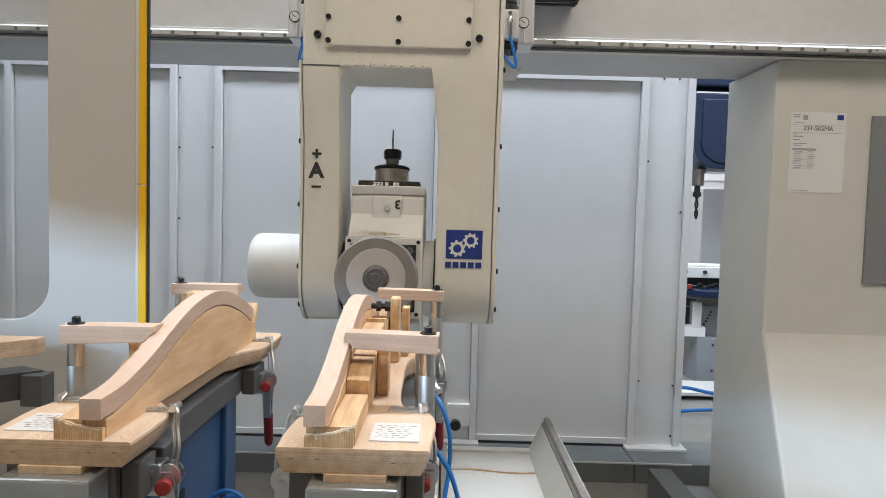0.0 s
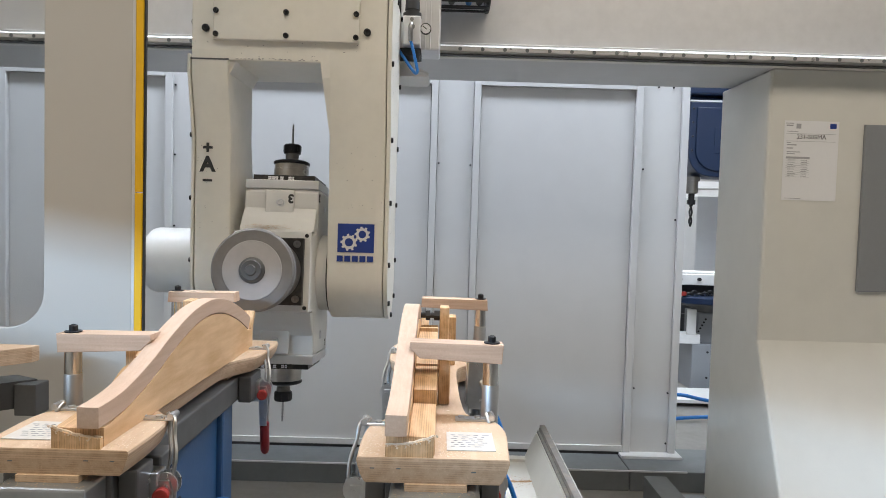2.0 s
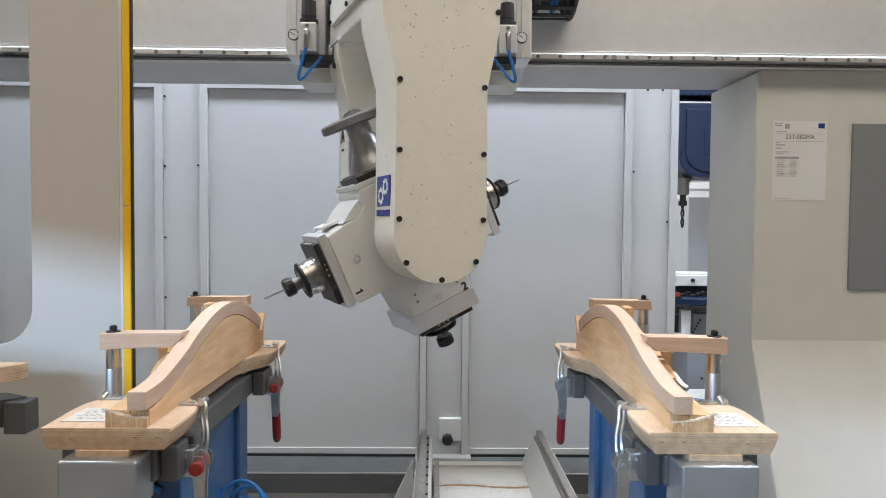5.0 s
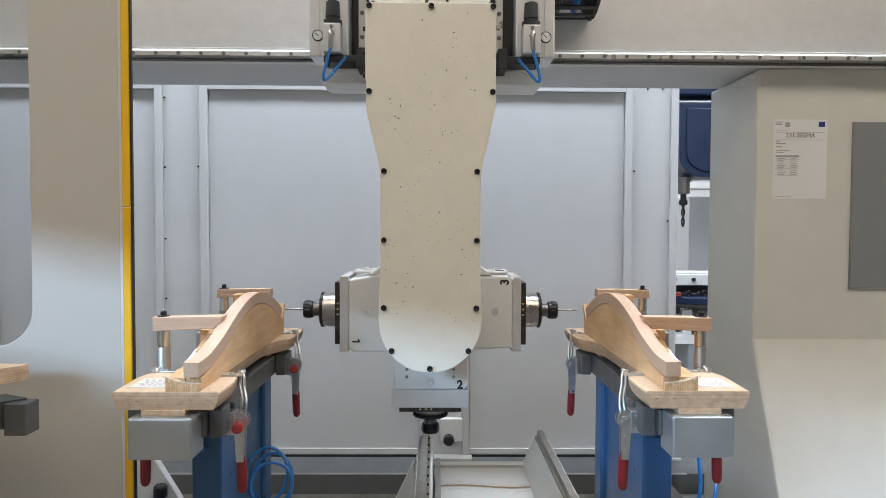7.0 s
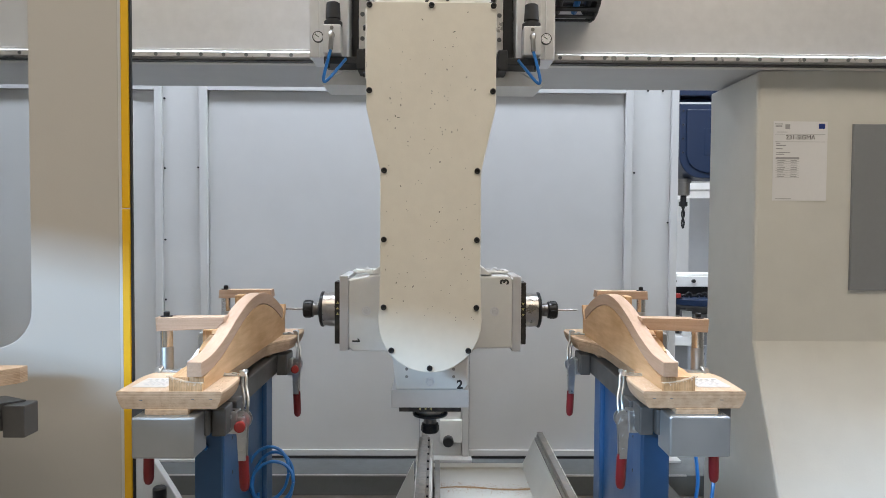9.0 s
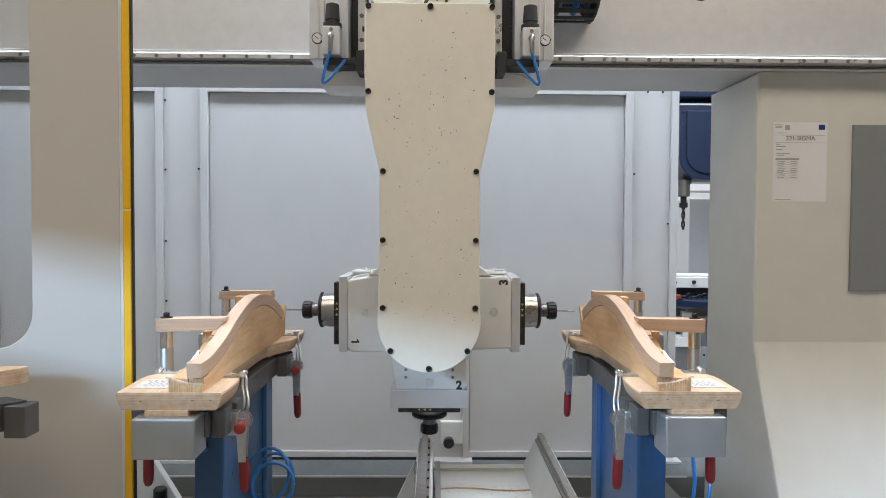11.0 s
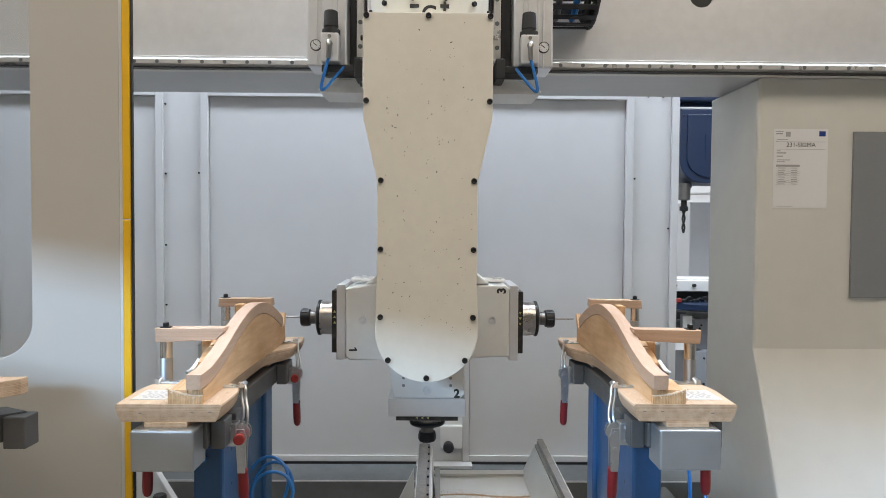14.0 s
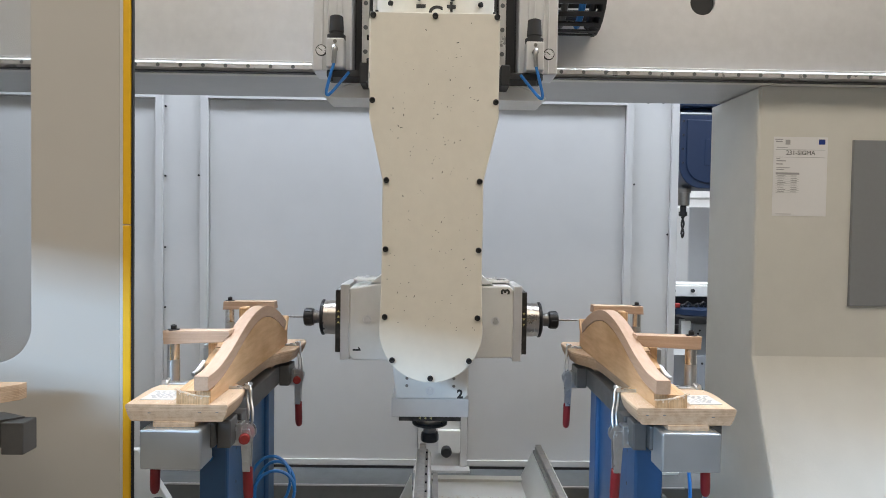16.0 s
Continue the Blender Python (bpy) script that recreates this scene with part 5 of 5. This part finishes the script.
fork = fork_head()
block = spindle_block(fork)


def vertical_slide():
    v = thing("vertical_slide", "cream slide with a round swivel housing above the fork", "machine slide")
    bm = BM()
    add_lathe(bm, (0, 0, 0.816), (0, 0, 1), [(0, 0.165), (0.012, 0.165), (0.016, 0.172), (0.126, 0.172), (0.11, 0.16), (0.9, 0.16)], 48)
    part("swivel_housing", bm, CREAM, v)
    for k in range(12):
        a = 2 * math.pi * (k + 0.5) / 12
        bm = BM()
        p = Vector((0.172 * math.cos(a), 0.172 * math.sin(a), 0.885))
        add_lathe(bm, p, (math.cos(a), math.sin(a), 0), [(0, 0.007), (0.008, 0.007)], 10)
        part("screw", bm, BLACK, v)
    part("slide_plate", add_box(BM(), -0.20, 0.185, 0.15, 0.245, 0.70, 1.9, 0.004), ALU, v)
    part("connector", add_box(BM(), -0.12, 0.12, 0.05, 0.16, 0.85, 1.9, 0.004), CREAM, v)
    lettering("axis_letter", "C", 0.058, INK, pose(0.0, -0.1730, 0.8405, 90, 0, 0), v, 0.0008, 0.0012)
    part("minus_mark", add_box(BM(), -0.052, -0.027, -0.1735, -0.160, 0.859, 0.867), INK, v)
    bm = BM()
    add_box(bm, 0.030, 0.054, -0.1735, -0.160, 0.859, 0.867)
    add_box(bm, 0.0385, 0.0455, -0.1737, -0.160, 0.851, 0.875)
    part("plus_mark", bm, INK, v)
    return v


slide = vertical_slide()


def regulator(c, sx):
    x = sx * 0.313
    y = 2.10
    bm = BM()
    add_box(bm, x - 0.028, x + 0.028, y - 0.03, y + 0.03, 1.81, 1.90, 0.004)
    r = part("regulator", bm, ALU, c, "silver air regulator with a black knob and gauge")
    bm = BM()
    add_lathe(bm, (x, y, 1.90), (0, 0, 1), [(0, 0.029), (0.014, 0.029), (0.016, 0.021), (0.022, 0.021), (0.024, 0.0235), (0.072, 0.021), (0.075, 0.017)], 24)
    part("regulator_knob", bm, RUBBER, r)
    gx = x + sx * 0.044
    bm = BM()
    add_lathe(bm, (gx, y - 0.012, 1.862), (0, -1, 0), [(0, 0.016), (0.004, 0.0175), (0.012, 0.0175), (0.013, 0.0155), (0.0115, 0.015)], 28)
    g = part("gauge_case", bm, RUBBER, r)
    part("gauge_dial", add_cyl(BM(), (gx, y - 0.0235, 1.862), (gx, y - 0.0245, 1.862), 0.0148, 24), PAPER, r)
    bm = BM()
    add_prism(bm, [(gx - 0.009, 1.868), (gx - 0.008, 1.870), (gx + 0.004, 1.861), (gx + 0.003, 1.859)], "y", y - 0.0255, y - 0.0245)
    part("gauge_needle", bm, INK, r)
    bm = BM()
    for k in range(9):
        a = radians(-40 + 32.5 * k)
        p0 = Vector((gx + 0.0110 * math.cos(a), y - 0.0248, 1.862 + 0.0110 * math.sin(a)))
        p1 = Vector((gx + 0.0138 * math.cos(a), y - 0.0248, 1.862 + 0.0138 * math.sin(a)))
        add_cyl(bm, p0, p1, 0.0005, 5)
    tagged(part("dial_ticks", bm, INK, r), kind="stuff")
    bm = BM()
    add_lathe(bm, (x, y - 0.03, 1.865), (0, -1, 0), [(0, 0.010), (0.004, 0.010), (0.004, 0.006), (0.018, 0.006)], 14)
    add_tube(bm, [(x, y - 0.045, 1.868), (x - 0.002 * sx, y - 0.052, 1.855), (x - 0.0 * sx, y - 0.05, 1.815)], 0.0075, 10, 4)
    part("push_fitting", bm, STEEL, r)
    bm = BM()
    add_lathe(bm, (x, y - 0.03, 1.888), (0, -1, 0), [(0, 0.006), (0.002, 0.006), (0.002, 0.003)], 12)
    part("regulator_screw", bm, STEEL, r)
    bm = BM()
    add_tube(bm, [(x, y - 0.05, 1.815), (x + sx * 0.012, y - 0.052, 1.77), (x + sx * 0.022, y - 0.05, 1.725), (x + sx * 0.012, y - 0.045, 1.722), (x - sx * 0.02, y - 0.02, 1.768), (x - sx * 0.04, y, 1.80)], 0.0048, 10, 8)
    part("hose_loop", bm, HOSE, r, "blue air hose loop")
    bm = BM()
    add_box(bm, x - sx * 0.10, x + sx * 0.03, y + 0.0, y + 0.09, 1.785, 1.808, 0.003)
    add_box(bm, x - sx * 0.105, x - sx * 0.075, y - 0.01, y + 0.09, 1.765, 1.83, 0.004)
    add_cyl(bm, (x + sx * 0.018, y, 1.77), (x + sx * 0.018, y, 1.80), 0.008, 10)
    part("valve_bracket", bm, RUBBER, c)


def carriage():
    c = thing("cross_carriage", "cross carriage on the beam with vertical rails and air regulators", "machine carriage")
    part("carriage_plate", add_box(BM(), -0.30, 0.30, 2.28, 2.36, 1.77, 3.2, 0.004), ALU, c)
    for sx in (-1, 1):
        xr = -0.233 if sx < 0 else 0.222
        r = part("vertical_rail", add_box(BM(), xr - 0.0125, xr + 0.0125, 2.21, 2.28, 1.785, 3.2, 0.003), RAILSTEEL, c)
        for k in range(8):
            part("rail_plug", add_cyl(BM(), (xr, 2.212, 1.815 + 0.08 * k), (xr, 2.2085, 1.815 + 0.08 * k), 0.0075, 12), SILLGREY, r)
        part("rail_edge", add_box(BM(), xr - sx * 0.028, xr - sx * 0.0145, 2.22, 2.28, 1.79, 3.2, 0.002), RUBBER, c)
        part("bearing_block", add_box(BM(), xr - 0.035, xr + 0.035, 2.195, 2.28, 1.772, 1.788, 0.003), TUBE, c)
        # black strip puts the shade of the recess between rail and profile into colour
        part("gap_shade", add_box(BM(), xr + sx * 0.0145, sx * 0.2705, 2.235, 2.279, 1.80, 3.2, 0.002), RUBBER, c)
        bm = BM()
        add_box(bm, sx * 0.272, sx * 0.402, 2.17, 2.30, 1.82, 3.2, 0.006)
        for q in (0.305, 0.322, 0.352, 0.369):
            add_box(bm, sx * (q - 0.0025), sx * (q + 0.0025), 2.163, 2.17, 1.82, 3.2, 0.0015)
        part("profile_column", bm, ALU, c, "aluminium profile column")
        bm = BM()
        add_prism(bm, [(sx * 0.19, 1.738), (sx * 0.360, 1.738), (sx * 0.366, 1.744), (sx * 0.290, 1.780), (sx * 0.19, 1.780)], "y", 2.19, 2.36)
        ap = part("apron", bm, WHITE, c, "pale painted apron plate")
        bm = BM()
        add_prism(bm, [(sx * 0.19, 1.7805), (sx * 0.2905, 1.7805), (sx * 0.3675, 1.744), (sx * 0.3675, 1.7475), (sx * 0.292, 1.7845), (sx * 0.19, 1.7845)], "y", 2.182, 2.36)
        part("apron_fold", bm, WHITE, ap)
        regulator(c, sx)
    return c


carr = carriage()


def cable_chain():
    c = thing("cable_chain", "black plastic cable chain loop with blue and grey cables", "cable chain")
    zc, r = 2.158, 0.125
    n = 12
    bm0 = BM()
    for q in (-0.112, 0.112):
        add_box(bm0, q - 0.008, q + 0.008, -0.034, 0.034, -0.028, 0.028, 0.006)
    add_box(bm0, -0.112, 0.112, -0.008, 0.008, -0.028, -0.022)
    add_box(bm0, -0.112, 0.112, -0.008, 0.008, 0.022, 0.028)
    bmesh.ops.recalc_face_normals(bm0, faces=bm0.faces)
    me = bpy.data.meshes.new("chain_link")
    bm0.to_mesh(me)
    bm0.free()
    me.materials.append(RUBBER)
    places = [(2.34 + r * math.cos(math.pi + math.pi * k / (n - 1)) - 0.0, zc + r * math.sin(math.pi + math.pi * k / (n - 1)), 180 * k / (n - 1) + 90) for k in range(n)]
    for k in range(5):
        places.append((2.34 - r, zc + 0.045 * (k + 1), 90))
    for y, z, a in places:
        if y > 2.40:
            continue
        ob = new("chain_link", me)
        ob.parent = c
        ob.matrix_local = pose(0.452, y, z, a, 0, 0)
    cols = (HOSE, RUBBER, TUBE, RUBBER)
    for q, m in zip((0.045, -0.06, -0.015, 0.082), cols):
        bm = BM()
        pts = [(0.452 + q, 2.34 - r, zc + 0.3), (0.452 + q, 2.34 - r, zc + 0.1)] + [(0.452 + q, 2.34 + r * math.cos(math.pi + a), zc + r * math.sin(math.pi + a)) for a in (0.0, 0.4, 0.8, 1.2, 1.57)]
        add_tube(bm, pts, 0.012, 8, 5)
        part("cable", bm, m, c)
    part("chain_bracket", add_box(BM(), 0.32, 0.60, 2.19, 2.24, zc + 0.26, zc + 0.30, 0.002), TUBE, c)
    part("bracket_arm", add_box(BM(), 0.28, 0.32, 2.19, 2.32, zc + 0.22, zc + 0.34, 0.002), TUBE, c)
    return c


chain = cable_chain()


def side_bracket():
    b = thing("floor_bracket", "white painted gusset bracket with a black bolt on the floor", "bracket")
    part("gusset", add_prism(BM(), [(-1.02, 0.0), (-0.56, 0.0), (-0.79, 0.44), (-0.90, 0.62), (-1.02, 0.62)], "y", 2.0, 2.03, 0.003), WHITE, b)
    part("foot_plate", add_box(BM(), -1.04, -0.52, 1.95, 2.08, 0.0, 0.02, 0.002), WHITE, b)
    part("stud_bolt", add_lathe(BM(), (-0.825, 1.965, 0.02), (0, 0, 1), [(0, 0.012), (0.43, 0.012), (0.43, 0.02), (0.46, 0.02), (0.465, 0.016)], 14), BLACK, b)
    return b


side_bracket()


# ---- motion of the machine ----
def motions():
    ya = [(0, 0.827), (0.5, 0.827), (1, 0.829), (1.5, 0.829), (2, 0.831), (2.5, 0.836), (3, 0.839), (3.5, 0.837), (4, 0.844), (4.3, 0.848), (4.9, 0.97), (5.6, 1.16), (6.3, 1.232), (6.5, 1.232), (7, 1.223), (7.5, 1.214), (8, 1.229), (8.5, 1.234), (9, 1.243), (9.6, 1.246), (10.8, 1.24), (11.5, 1.235), (12, 1.227), (12.5, 1.209), (13, 1.218), (13.5, 1.231), (14, 1.237), (14.5, 1.226), (15, 1.227), (15.5, 1.288), (16, 1.284)]
    rows = [(t, pose(-0.403, y, 0)) for t, y in ya]
    walk(tables["a"], rows)
    walk(works["a"], rows)
    xb = [(0, -0.216, 0.826), (0.5, -0.216, 0.826), (1, -0.192, 0.83), (1.5, -0.109, 0.831), (2, -0.109, 0.833), (2.5, -0.107, 0.838), (3, -0.109, 0.84), (3.5, -0.106, 0.837), (4, -0.048, 0.843), (4.2, 0.019, 0.847), (4.6, 0.189, 0.9), (5.0, 0.329, 0.99), (5.6, 0.439, 1.16), (6.3, 0.446, 1.248), (6.5, 0.43, 1.249), (7, 0.403, 1.238), (7.5, 0.406, 1.227), (8, 0.406, 1.242), (8.5, 0.401, 1.249), (9, 0.405, 1.258), (9.6, 0.403, 1.262), (10.8, 0.397, 1.257), (11.5, 0.394, 1.253), (12, 0.389, 1.24), (12.5, 0.384, 1.223), (13, 0.383, 1.229), (13.5, 0.383, 1.244), (14, 0.385, 1.253), (14.5, 0.385, 1.239), (15, 0.474, 1.248), (15.5, 0.445, 1.307), (16, 0.406, 1.296)]
    rows = [(t, pose(x, y, 0)) for t, x, y in xb]
    walk(tables["b"], rows)
    walk(works["b"], rows)
    # time, place across the beam, pivot height, turn of the fork, tilt of the block
    head = [(0, -0.136, 1.067, 0, -5), (0.5, -0.137, 1.1, 0, -5), (1, -0.203, 1.117, 0, -5), (1.5, -0.425, 1.114, 0, -5), (2, -0.429, 1.098, 0, -5), (2.5, -0.425, 1.064, 0, -5), (3, -0.428, 1.07, 0, -5), (3.5, -0.427, 1.102, 0, -5), (4, -0.374, 1.14, -8, -13), (4.1, -0.336, 1.156, -13.5, -17), (4.2, -0.294, 1.172, -20, -21.5), (4.6, -0.18, 1.24, -48, -44), (5.0, -0.09, 1.25, -67, -66), (5.5, -0.04, 1.18, -84, -82), (6.0, 0.0, 1.06, -90, -90), (6.3, 0.002, 1.027, -90, -90), (6.5, -0.001, 1.025, -90, -90), (7, -0.0125, 1.022, -90, -90), (7.5, -0.012, 1.017, -90, -90), (8, -0.012, 1.025, -90, -90), (8.5, -0.0125, 1.029, -90, -90), (9, -0.012, 1.028, -90, -90), (9.6, -0.013, 1.03, -90, -90), (10.8, -0.015, 1.029, -90, -90), (11.5, -0.017, 1.027, -90, -90), (12, -0.02, 1.022, -90, -90), (12.5, -0.0235, 1.016, -90, -90), (13, -0.0245, 1.022, -90, -90), (13.5, -0.023, 1.026, -90, -90), (14, -0.0215, 1.027, -90, -90), (14.5, -0.022, 1.023, -90, -90), (15, 0.028, 1.024, -90, -90), (15.5, 0.009, 1.043, -90, -90), (16, -0.0085, 1.044, -90, -90)]
    walk(fork, [(t, pose(x, 1.96, z, 0, 0, c)) for t, x, z, c, a in head])
    walk(slide, [(t, pose(x, 1.96, z)) for t, x, z, c, a in head])
    walk(block, [(t, pose(0, 0, 0, a, 0, 0)) for t, x, z, c, a in head])
    walk(carr, [(t, pose(x, 0, 0)) for t, x, z, c, a in head])
    walk(chain, [(t, pose(x, 0, 0)) for t, x, z, c, a in head])


motions()
